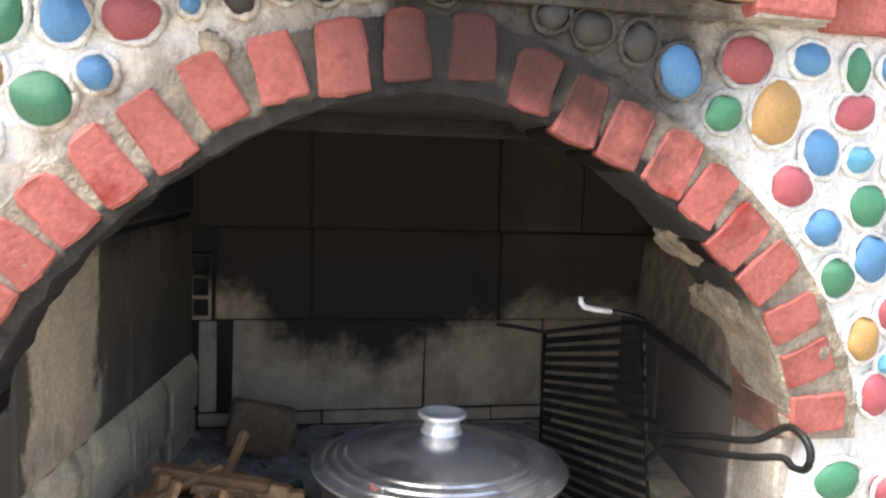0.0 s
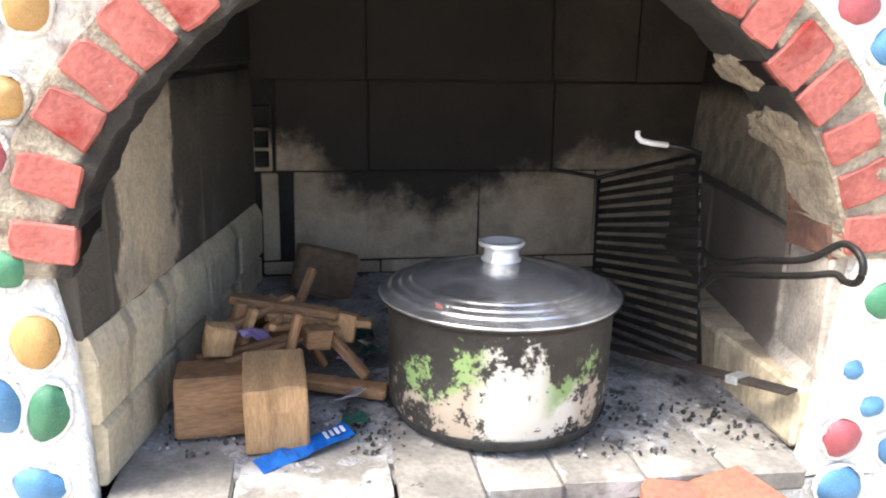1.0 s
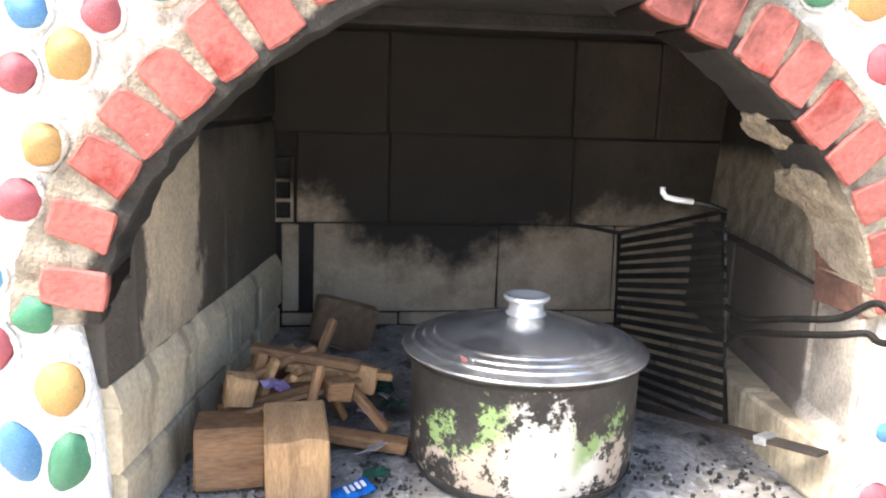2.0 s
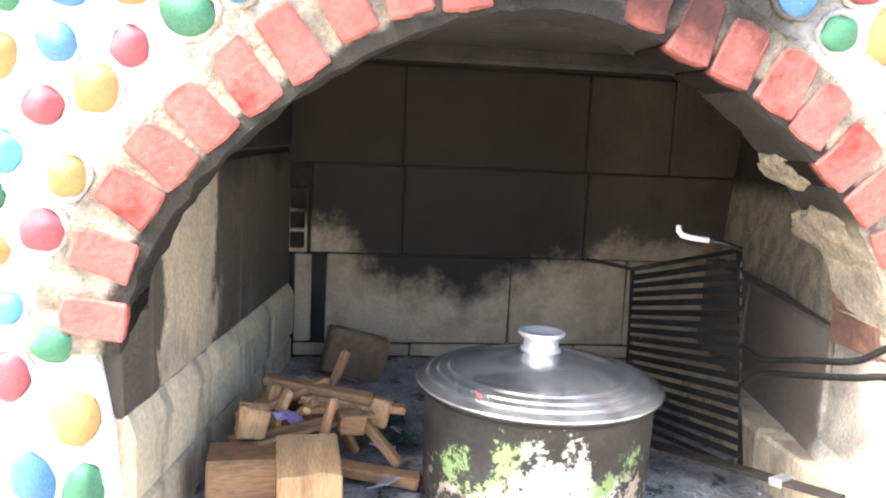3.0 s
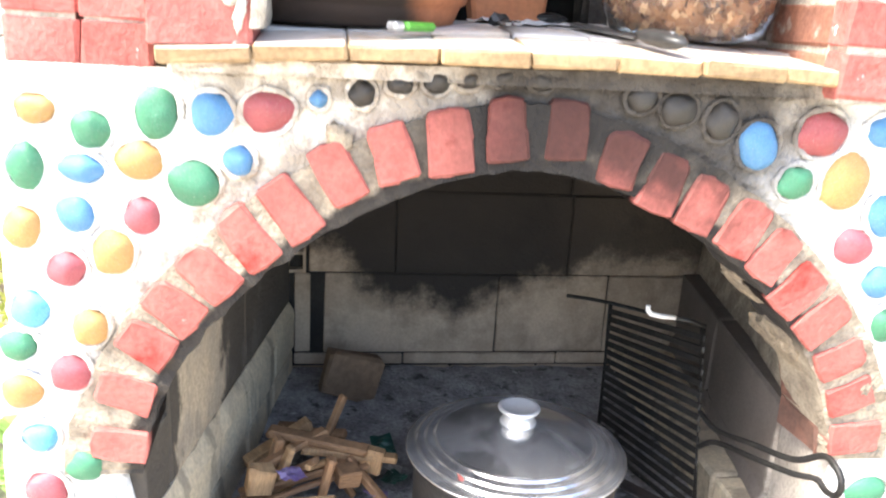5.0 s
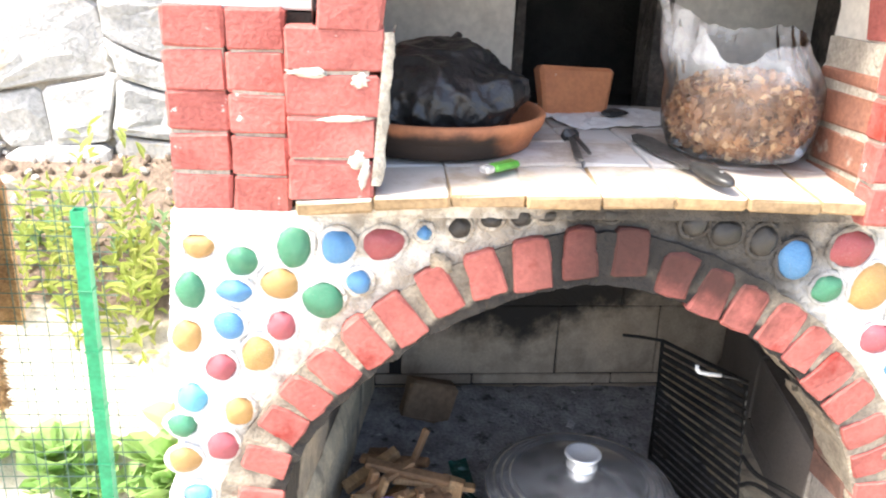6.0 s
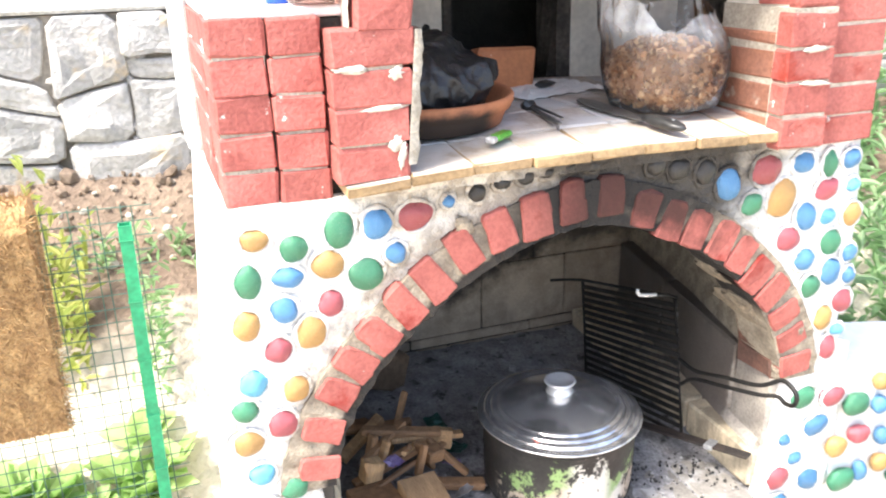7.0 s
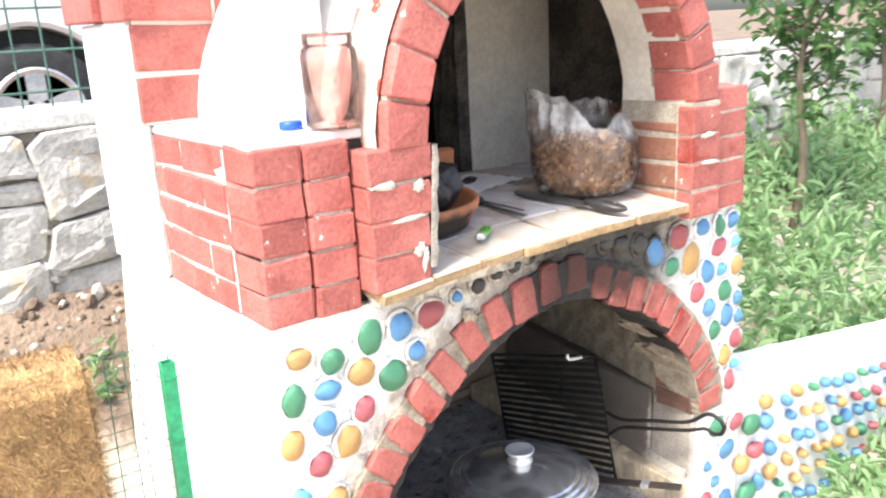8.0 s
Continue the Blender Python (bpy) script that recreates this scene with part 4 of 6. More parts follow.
for k in range(4):
    z = 1.430 + 0.0570 * k
    wall_brick(pillar_l, -0.4415, -0.330 + 0.005 * k, -0.026, 0.085, z, z + 0.0545)
for k in range(4):
    z = 1.404 + 0.0605 * k
    wall_brick(pillar_r, 0.364, 0.466, -0.034, 0.006, z, z + 0.056)
    wall_brick(pillar_r, 0.367, 0.462, 0.008, 0.165, z, z + 0.050 if k < 3 else z + 0.02, "bare_brick")
for k in range(5):
    z = 1.396 + 0.0560 * k
    wall_brick(pillar_r, 0.474, 0.609, -0.006, 0.09, z, z + 0.051)

def jamb_strip():
    """Uneven plaster squeezed out along the inner edge of the pillar."""
    bm = bmesh.new()
    rows = []
    for i in range(29):
        z = 1.452 + 0.200 * i / 28
        x = -0.3255 + 0.082 * (z - 1.452)
        row = []
        for j, y in enumerate((-0.026, -0.026, 0.0, 0.04, 0.08, 0.10)):
            bulge = 0.008 + 0.007 * noise.noise(Vector((z * 55, y * 30, 2)))
            row.append(bm.verts.new((x - 0.006 if j == 0 else x + bulge, y + 0.003 * noise.noise(Vector((z * 70, y * 40, 8))), z)))
        rows.append(row)
    for a, b in zip(rows, rows[1:]):
        for j in range(5):
            bm.faces.new((a[j], a[j + 1], b[j + 1], b[j]))
    return bm


part("jamb_plaster", jamb_strip(), M["cement"], pillar_l, "ragged pale plaster along the niche edge", smooth=True)
for x, z, w_, h_, a in ((-0.413, 1.600, 0.024, 0.006, 4), (-0.346, 1.590, 0.011, 0.008, -20), (-0.365, 1.541, 0.032, 0.0035, -3), (-0.350, 1.486, 0.010, 0.011, 30), (-0.341, 1.466, 0.006, 0.018, 12)):
    part("mortar_splash", lump(w_, 0.003, h_, x * 31 + z * 7, 3, 0.7, 2.6), M["smear_white"], pillar_l, "white mortar splash on the red paint", smooth=True, m=pose(x, -0.026, z, 0, a, 0))
for x, z, w_, h_, a in ((0.430, 1.520, 0.030, 0.004, 3), (0.420, 1.580, 0.026, 0.005, -2), (0.472, 1.600, 0.006, 0.034, 4)):
    part("mortar_splash", lump(w_, 0.003, h_, x * 31 + z * 7, 3, 0.7, 2.6), M["smear_white"], pillar_r, "white mortar splash on the red paint", smooth=True, m=pose(x, -0.0345 if x < 0.466 else -0.008, z, 0, a, 0))

UX, UZ, UR = 0.030, 1.648, 0.350


def upper_ring():
    bm = bmesh.new()
    rows = []
    for y in (-0.0185, 0.088):
        for r_ in (UR + 0.004, UR + 0.080):
            rows.append([bm.verts.new((UX + r_ * math.cos(math.pi * (1 - i / 36)), y, UZ + r_ * math.sin(math.pi * (1 - i / 36)))) for i in range(37)])
    a, b, c, d = rows
    for i in range(36):
        for p_, q_ in ((a, b), (a, c), (b, d), (c, d)):
            bm.faces.new((p_[i], p_[i + 1], q_[i + 1], q_[i]))
    return part("upper_arch", bm, M["cement"], oven, "pale jointed brick arch of the niche")


ring = upper_ring()
for i in range(16):
    a = 180 - (i + 0.5) * 180 / 16
    x, z = UX + (UR - 0.002) * math.cos(radians(a)), UZ + (UR - 0.002) * math.sin(radians(a))
    ca, sa = math.cos(radians(a)), math.sin(radians(a))
    pts = [(x + u * ca - v * sa, z + u * sa + v * ca) for u, v in ((0, -0.0328), (0.084, -0.0400), (0.084, 0.0400), (0, 0.0328))]
    part("brick", prism(pts, rng.uniform(-0.030, -0.022), 0.080, 0.005, 0.0025, i), M["red_brick"], ring)


def plaster_smears():
    """White mortar smeared over the outer side of the upper arch."""
    bm = bmesh.new()
    rows = []
    for i in range(20):
        a = math.pi * (1 - i / 38)
        row = []
        for y in (-0.006, 0.03, 0.06, 0.10):
            r_ = UR + 0.088 + 0.004 * noise.noise(Vector((i * 0.5, y * 40, 0)))
            row.append(bm.verts.new((UX + r_ * math.cos(a), y, UZ + r_ * math.sin(a))))
        rows.append(row)
    for a, b in zip(rows, rows[1:]):
        for k in range(3):
            bm.faces.new((a[k], a[k + 1], b[k + 1], b[k]))
    return bm


part("arch_plaster", plaster_smears(), M["smear"], ring, "cream mortar smeared over the arch")


# ---- niche inside and hood ----
def niche_shell():
    """The plastered mouth of the niche, as deep as the arch."""
    bm = bmesh.new()
    prof = [(-0.345, 1.42), (-0.335, 1.60)] + [(UX + 0.353 * math.cos(math.pi * (1 - i / 24)), UZ + 0.353 * math.sin(math.pi * (1 - i / 24))) for i in range(1, 24)] + [(0.380, 1.62), (0.372, 1.60), (0.385, 1.592)]
    rows = [[bm.verts.new((x + 0.004 * noise.noise(Vector((x * 8, y * 8, z * 8))), y, z)) for x, z in prof] for y in (0.0, 0.04, 0.08, 0.12, 0.168)]
    for a, b in zip(rows, rows[1:]):
        for i in range(len(prof) - 1):
            bm.faces.new((a[i], a[i + 1], b[i + 1], b[i]))
    return part("niche_lining", bm, M["niche"], oven, "cream plastered niche mouth", smooth=True)


niche_shell()
NB = 0.575
for pts in ([(-0.43, 1.40), (-0.055, 1.40), (-0.055, 2.05), (-0.43, 2.05)], [(0.262, 1.40), (0.60, 1.40), (0.60, 2.05), (0.262, 2.05)], [(-0.055, 2.00), (0.262, 2.00), (0.262, 2.05), (-0.055, 2.05)]):
    part("niche_back", prism(pts, NB, NB + 0.09), M["niche"], oven, "grey plaster beside the dark flue opening")
for a, b in ((-0.047, -0.037), (0.236, 0.262)):
    bm = prism([(a - 0.008, 1.44), (b + 0.002, 1.44), (b, 2.0), (a - 0.008, 2.0)], NB - 0.004, NB + 0.10)
    bmesh.ops.subdivide_edges(bm, edges=bm.edges[:], cuts=4, use_grid_fill=True)
    for v in bm.verts:
        v.co.x += 0.012 * noise.noise(v.co * 22)
    part("flue_jamb", bm, M["sooty_niche"], oven, "charred edge of the flue opening")
part("niche_side", prism([(0.56, 1.40), (0.60, 1.40), (0.60, 2.05), (0.56, 2.05)], 0.168, NB), M["sooty_niche"], oven, "sooty inner side")
part("niche_side", prism([(-0.43, 1.40), (-0.385, 1.40), (-0.385, 2.05), (-0.43, 2.05)], 0.168, NB), M["niche"], oven, "grey plaster inner side")
part("niche_top", prism([(-0.43, 2.052), (0.60, 2.052), (0.60, 2.09), (-0.43, 2.09)], 0.10, 0.70), M["sooty_niche"], oven, "sooty niche ceiling")
mouth = bmesh.new()
rows = [[mouth.verts.new((UX + r_ * math.cos(math.pi * (1 - i / 24)), 0.168, UZ + r_ * math.sin(math.pi * (1 - i / 24)))) for i in range(25)] for r_ in (0.353, 0.415)]
for i in range(24):
    mouth.faces.new((rows[0][i], rows[0][i + 1], rows[1][i + 1], rows[1][i]))
for sx_ in (-1, 1):
    vs = [mouth.verts.new((UX + sx_ * a, 0.168, z)) for a, z in ((0.35, 1.42), (0.56, 1.42), (0.56, 1.65), (0.35, 1.65))]
    mouth.faces.new(vs)
bmesh.ops.solidify(mouth, geom=mouth.faces[:], thickness=0.01)
part("mouth_back", mouth, M["sooty_niche"], oven, "sooty rear of the niche mouth")
part("flue", prism([(-0.2, 1.38), (0.42, 1.38), (0.42, 2.04), (-0.2, 2.04)], 0.94, 1.0), M["soot"], oven, "soot black back of the flue")
for pts in ([(-0.2, 1.401), (-0.16, 1.401), (-0.16, 2.04), (-0.2, 2.04)], [(0.36, 1.401), (0.42, 1.401), (0.42, 2.04), (0.36, 2.04)], [(-0.16, 1.401), (0.36, 1.401), (0.36, 1.43), (-0.16, 1.43)], [(-0.16, 1.98), (0.36, 1.98), (0.36, 2.04), (-0.16, 2.04)]):
    part("flue_side", prism(pts, NB + 0.09, 0.94), M["soot"], oven, "sooty flue side")


def hood():
    bm = bmesh.new()
    rows = []
    wide = (0.412, 0.424, 0.452, 0.492, 0.545, 0.565, 0.570)
    for k in range(7):
        y = 0.05 + 0.09 * k
        row = []
        for i in range(33):
            a = math.pi * (1 - i / 32)
            across = wide[k] * math.cos(a) if i < 16 else (0.412 + 0.012 * k) * math.cos(a) * (1 + 0.5 * smooth(i, 16, 24) * smooth(k, 0, 2))
            row.append(bm.verts.new((UX + across, y, UZ + 0.02 + (0.412 + 0.012 * k) * math.sin(a) + 0.004 * noise.noise(Vector((i, k, 0))))))
        rows.append(row)
    for a, b in zip(rows, rows[1:]):
        for i in range(32):
            bm.faces.new((a[i], a[i + 1], b[i + 1], b[i]))
    return part("hood", bm, M["vault"], oven, "white plastered vault over the niche", smooth=True)


hood()
part("pillar_top", prism([(-0.600, 1.671), (-0.36, 1.671), (-0.36, 1.686), (-0.600, 1.686)], 0.032, 0.522, 0.003), M["hood"], oven, "sunlit white mortar ledge")
back_col = part("rear_column", prism([(-0.606, 1.686), (-0.30, 1.686), (-0.30, 2.05), (-0.606, 2.05)], 0.432, 0.66), M["hood"], oven, "brick wall behind the ledge, white on its flank")
part("pillar_joint", prism([(-0.613, 1.688), (-0.31, 1.688), (-0.31, 2.045), (-0.613, 2.045)], 0.4212, 0.4310), M["smear_white"], back_col, "white mortar joints")
for k in range(4):
    z = 1.690 + 0.0885 * k
    cornice = k == 2
    wall_brick(back_col, -0.618 - 0.012 * cornice, -0.468, 0.418 - 0.008 * cornice, 0.53, z, z + 0.082)
    wall_brick(back_col, -0.462, -0.30, 0.4185, 0.53, z + 0.002, z + 0.083)
    if cornice:
        wall_brick(back_col, -0.645, -0.50, 0.535, 0.725, z + 0.004, z + 0.084)
part("flank_plaster", prism([(-0.628, 1.402), (-0.600, 1.402), (-0.600, 1.868), (-0.628, 1.868)], 0.427, 0.688, 0.006, 0.002, 9), M["hood"], oven, "white plaster over the rear flank")
part("rear_mass", prism([(-0.604, 1.40), (-0.435, 1.40), (-0.435, 1.868), (-0.604, 1.868)], 0.528, 0.690), M["hood"], oven, "white plaster rear flank")

part("roof", prism([(-0.435, 2.092), (0.605, 2.092), (0.605, 2.125), (-0.435, 2.125)], 0.10, 0.99, 0.006), M["hood"], oven, "white plastered top")
part("rear_wall", prism([(-0.49, 0.30), (0.60, 0.30), (0.60, 2.09), (-0.49, 2.09)], 1.002, 1.03), M["hood"], oven, "white plastered back")

# ---- pebbles ----
PEBBLES = [mesh_of(lump(0.5, 0.5, 0.5, s, 3, 0.20, 1.25), "pebble", True) for s in range(8)]
PEB = {}
LIPS = bmesh.new()


def plaster_lip(x, z, w, h, tilt):
    """The uneven rim of plaster pushed up round a pebble."""
    n, q = 26, 6
    rings = []
    ca, sa = math.cos(radians(-tilt)), math.sin(radians(-tilt))
    for i in range(n):
        a = 2 * math.pi * i / n
        k = 1.0 + 0.10 * noise.noise(Vector((x * 40 + math.cos(a) * 1.5, z * 40 + math.sin(a) * 1.5, 0)))
        t_ = 0.0042 * (1 + 0.7 * noise.noise(Vector((x * 50 + math.cos(a) * 2, z * 50 + math.sin(a) * 2, 5))))
        ring = []
        for j in range(q):
            b = 2 * math.pi * j / q
            rx, rz = (w / 2 + 0.002) * k + t_ * math.cos(b), (h / 2 + 0.002) * k + t_ * math.cos(b)
            u, v = rx * math.cos(a), rz * math.sin(a)
            ring.append(LIPS.verts.new((x + u * ca - v * sa, 0.007 - 0.9 * t_ * math.sin(b), z + u * sa + v * ca)))
        rings.append(ring)
    for i in range(n):
        a, b = rings[i], rings[(i + 1) % n]
        for j in range(q):
            LIPS.faces.new((a[j], a[(j + 1) % q], b[(j + 1) % q], b[j]))




def pebble(color, x, z, w, h, parent=None, tilt=None):
    k = rng.randrange(8)
    if (color, k) not in PEB:
        me = PEBBLES[k].copy()
        me.materials.append(M[color])
        PEB[(color, k)] = me
    ob = new("pebble", PEB[(color, k)])
    ob.parent = parent or front
    y = 0.010 if parent is None else -0.002
    tilt = rng.uniform(-18, 18) if tilt is None else tilt
    if parent is None:
        plaster_lip(x, z, w, h, tilt)
    ob.matrix_basis = pose(x, y, z, 0, tilt, 0) @ Matrix.Diagonal((w * 1.02, 0.036, h * 1.02, 1))


pebble("orange", -0.571, 1.352, 0.046, 0.035)
pebble("green", -0.512, 1.331, 0.044, 0.046)
pebble("green", -0.439, 1.352, 0.049, 0.061)
pebble("blue", -0.378, 1.353, 0.048, 0.052)
pebble("maroon", -0.314, 1.358, 0.060, 0.049)
pebble("blue", -0.256, 1.375, 0.021, 0.022)
pebble("dark", -0.206, 1.384, 0.031, 0.033)
pebble("green", -0.586, 1.286, 0.042, 0.056)
pebble("blue", -0.525, 1.285, 0.050, 0.035)
pebble("orange", -0.460, 1.297, 0.053, 0.049)
pebble("green", -0.400, 1.271, 0.060, 0.056)
pebble("blue", -0.348, 1.300, 0.036, 0.037)
pebble("orange", -0.595, 1.214, 0.042, 0.053)
pebble("blue", -0.535, 1.231, 0.045, 0.043)
pebble("red", -0.460, 1.231, 0.041, 0.048)
pebble("orange", -0.495, 1.185, 0.047, 0.057)
pebble("red", -0.550, 1.163, 0.043, 0.046)
pebble("sky", -0.594, 1.112, 0.045, 0.050)
pebble("orange", -0.527, 1.089, 0.041, 0.048)
pebble("green", -0.612, 1.065, 0.045, 0.040)
pebble("red", -0.554, 1.028, 0.047, 0.048)
pebble("orange", -0.613, 1.004, 0.049, 0.048)
pebble("sky", -0.597, 0.940, 0.045, 0.040)
pebble("green", -0.545, 0.901, 0.049, 0.048)
pebble("red", -0.596, 0.862, 0.051, 0.060)
pebble("orange", -0.522, 0.812, 0.057, 0.067)
pebble("green", -0.517, 0.723, 0.047, 0.076)
pebble("blue", -0.571, 0.737, 0.049, 0.077)
pebble("blue", -0.536, 0.629, 0.061, 0.049)
pebble("dark", -0.162, 1.396, 0.031, 0.023)
pebble("dark", -0.118, 1.401, 0.032, 0.029)
pebble("dark", -0.080, 1.405, 0.031, 0.023)
pebble("dark", -0.038, 1.410, 0.031, 0.023)
pebble("dark", 0.006, 1.407, 0.031, 0.024)
pebble("dark", 0.135, 1.391, 0.040, 0.034)
pebble("dark", 0.184, 1.380, 0.047, 0.040)
pebble("dark", 0.243, 1.368, 0.042, 0.050)
pebble("blue", 0.296, 1.339, 0.055, 0.062)
pebble("maroon", 0.381, 1.356, 0.068, 0.061)
pebble("blue", 0.466, 1.362, 0.052, 0.040)
pebble("green", 0.531, 1.353, 0.033, 0.055)
pebble("green", 0.355, 1.293, 0.049, 0.045)
pebble("orange", 0.425, 1.296, 0.063, 0.078)
pebble("red", 0.533, 1.302, 0.057, 0.046)
pebble("blue", 0.490, 1.251, 0.050, 0.059)
pebble("sky", 0.544, 1.244, 0.040, 0.034)
pebble("red", 0.453, 1.208, 0.057, 0.051)
pebble("green", 0.563, 1.187, 0.055, 0.054)
pebble("blue", 0.502, 1.158, 0.049, 0.048)
pebble("blue", 0.574, 1.121, 0.050, 0.062)
pebble("green", 0.527, 1.095, 0.048, 0.051)
pebble("orange", 0.573, 1.017, 0.046, 0.060)
pebble("red", 0.598, 0.944, 0.042, 0.057)
pebble("green", 0.554, 0.830, 0.069, 0.054)
pebble("blue", 0.584, 1.358, 0.043, 0.038)
pebble("sky", 0.597, 1.303, 0.032, 0.029)
pebble("orange", 0.606, 1.240, 0.045, 0.050)
pebble("blue", 0.615, 1.157, 0.036, 0.039)
pebble("blue", 0.623, 1.106, 0.031, 0.038)
pebble("red", 0.617, 1.049, 0.054, 0.052)
pebble("sky", 0.615, 0.983, 0.039, 0.027)
pebble("red", 0.641, 0.812, 0.060, 0.048)
pebble("blue", 0.603, 0.748, 0.065, 0.053)
pebble("blue", 0.517, 0.732, 0.030, 0.030)
pebble("blue", 0.554, 0.676, 0.037, 0.031)
pebble("red", 0.516, 0.630, 0.057, 0.061)
pebble("blue", 0.605, 0.606, 0.063, 0.052)
pebble("blue", 0.523, 0.553, 0.070, 0.064)

tagged(part("plaster_lip", LIPS, M["plaster"], front, "raised plaster rims round the pebbles", smooth=True), kind="stuff")

# ---- low garden wall ----
low_wall = thing("garden_wall", "low white plaster garden wall dotted with painted pebbles", "garden wall")


def low_top(x):
    return 0.893 - 0.162 * (x - 0.62)


def low_mesh():
    bm = bmesh.new()
    rows = []
    for i in range(33):
        x = 0.668 + 3.2 * i / 32
        t = max(low_top(x), 0.62)
        n1 = 0.005 * noise.noise(Vector((x * 8, 1, 0)))
        rows.append([bm.verts.new(c) for c in ((x, 0.012 + n1, 0.2), (x, 0.012 - n1, t - 0.012), (x, 0.022, t + n1), (x, 0.225, t - n1), (x, 0.235, t - 0.012), (x, 0.235, 0.2))])
    for a, b in zip(rows, rows[1:]):
        for k in range(6):
            bm.faces.new((a[k], a[(k + 1) % 6], b[(k + 1) % 6], b[k]))
    bm.faces.new(rows[0])
    bm.faces.new(rows[-1])
    return bm


low_body = part("wall_body", low_mesh(), M["hood"], low_wall)
pebble("green", 0.704, 0.784, 0.066, 0.053, low_body)
pebble("orange", 0.770, 0.827, 0.042, 0.040, low_body)
pebble("blue", 0.776, 0.766, 0.040, 0.045, low_body)
pebble("red", 0.728, 0.700, 0.054, 0.045, low_body)
pebble("orange", 0.665, 0.681, 0.049, 0.051, low_body)
pebble("blue", 0.802, 0.677, 0.037, 0.043, low_body)
pebble("green", 0.697, 0.585, 0.069, 0.054, low_body)
pebble("blue", 0.751, 0.594, 0.033, 0.051, low_body)
pebble("orange", 0.809, 0.602, 0.049, 0.047, low_body)
for i in range(24):
    for j in range(6):
        x = 0.865 + 0.075 * i + 0.036 * (j % 2) + rng.uniform(-0.012, 0.012)
        z = max(low_top(x), 0.62) - 0.045 - 0.066 * j + rng.uniform(-0.012, 0.012)
        if z > 0.36:
            c = rng.choice(("blue", "red", "green", "orange", "blue", "red", "green", "blue", "orange"))
            s = rng.uniform(0.024, 0.041)
            pebble(c, x, z, s * rng.uniform(0.75, 1.05), s * rng.uniform(0.85, 1.25), low_body, rng.uniform(-35, 35))

# ---- cooking pot ----
pot = thing("cooking_pot", "big soot-blackened enamel cooking pot with flaking green and white paint", "cooking pot", (0.068, 0.205, 0.609))
part("body", lathe([(0.0, 0.0), (0.140, 0.0), (0.155, 0.006), (0.163, 0.022), (0.166, 0.06), (0.168, 0.172), (0.170, 0.178), (0.176, 0.181), (0.177, 0.186), (0.172, 0.188), (0.165, 0.186), (0.163, 0.17), (0.160, 0.02), (0.0, 0.012)], 72, sway=0.012), M["pot"], pot, "sooted enamel with flaking paint", smooth=True)
part("rim", lathe([(0.168, 0.176), (0.174, 0.178), (0.1785, 0.1825), (0.1785, 0.1865), (0.174, 0.1885), (0.168, 0.187)], 72), M["iron"], pot, "rolled black rim", smooth=True)
part("base_band", lathe([(0.1405, -0.001), (0.1565, 0.0045), (0.1645, 0.0215), (0.1640, 0.023), (0.155, 0.007), (0.1405, 0.001)], 72), M["char"], pot, "burnt base edge", smooth=True)
lid = thing("pot_lid", "domed scuffed metal lid with stepped rings lying on the pot", "lid", (0.068, 0.205, 0.798))
def lid_line():
    """Section of the lid: rolled rim, flat brim, a cone with three rolled beads."""
    line = [(0.0, -0.004), (0.172, -0.004), (0.1795, -0.003), (0.1815, 0.0), (0.1795, 0.0022), (0.175, 0.0026)]
    for k in range(1, 91):
        r_ = 0.174 - 0.140 * k / 90
        z = 0.0028 + 0.0435 * (k / 90) ** 0.93
        for c in (0.161, 0.146, 0.131):
            z += 0.0034 * math.exp(-((r_ - c) / 0.0038) ** 2)
        line.append((r_, z))
    return line + [(0.0, 0.047)]


dome = part("dome", lathe(lid_line(), 96, sway=0.004), M["lid"], lid, smooth=True)
part("knob", lathe([(0.0, 0.043), (0.030, 0.044), (0.030, 0.049), (0.026, 0.052), (0.026, 0.064), (0.033, 0.068), (0.035, 0.072), (0.033, 0.075), (0.027, 0.074), (0.023, 0.071), (0.0, 0.070)], 48), M["polish"], lid, "bright ring knob", smooth=True)
part("paint_fleck", rough_box(0.006, 0.003, 0.017, 3, 0.001, 0.001), M["red_brick"], dome, "fleck of red paint", m=pose(-0.108, -0.104, 0.0115, -72, 0, 8))
part("paint_fleck", rough_box(0.012, 0.003, 0.009, 4, 0.001, 0.001), M["paper"], dome, "fleck of white paint", m=pose(-0.093, -0.110, 0.0120, -72, 0, 8))


# ---- grill grate with its long handle ----
def eased(points, n=6):
    """A smooth run through the points."""
    q = [Vector(p_) for p_ in points]
    q = [q[0] * 2 - q[1]] + q + [q[-1] * 2 - q[-2]]
    out = []
    for a, b, c, d in zip(q, q[1:], q[2:], q[3:]):
        for k in range(n):
            t = k / n
            out.append(0.5 * (2 * b + (c - a) * t + (2 * a - 5 * b + 4 * c - d) * t * t + (3 * b - a - 3 * c + d) * t ** 3))
    return out + [q[-2]]


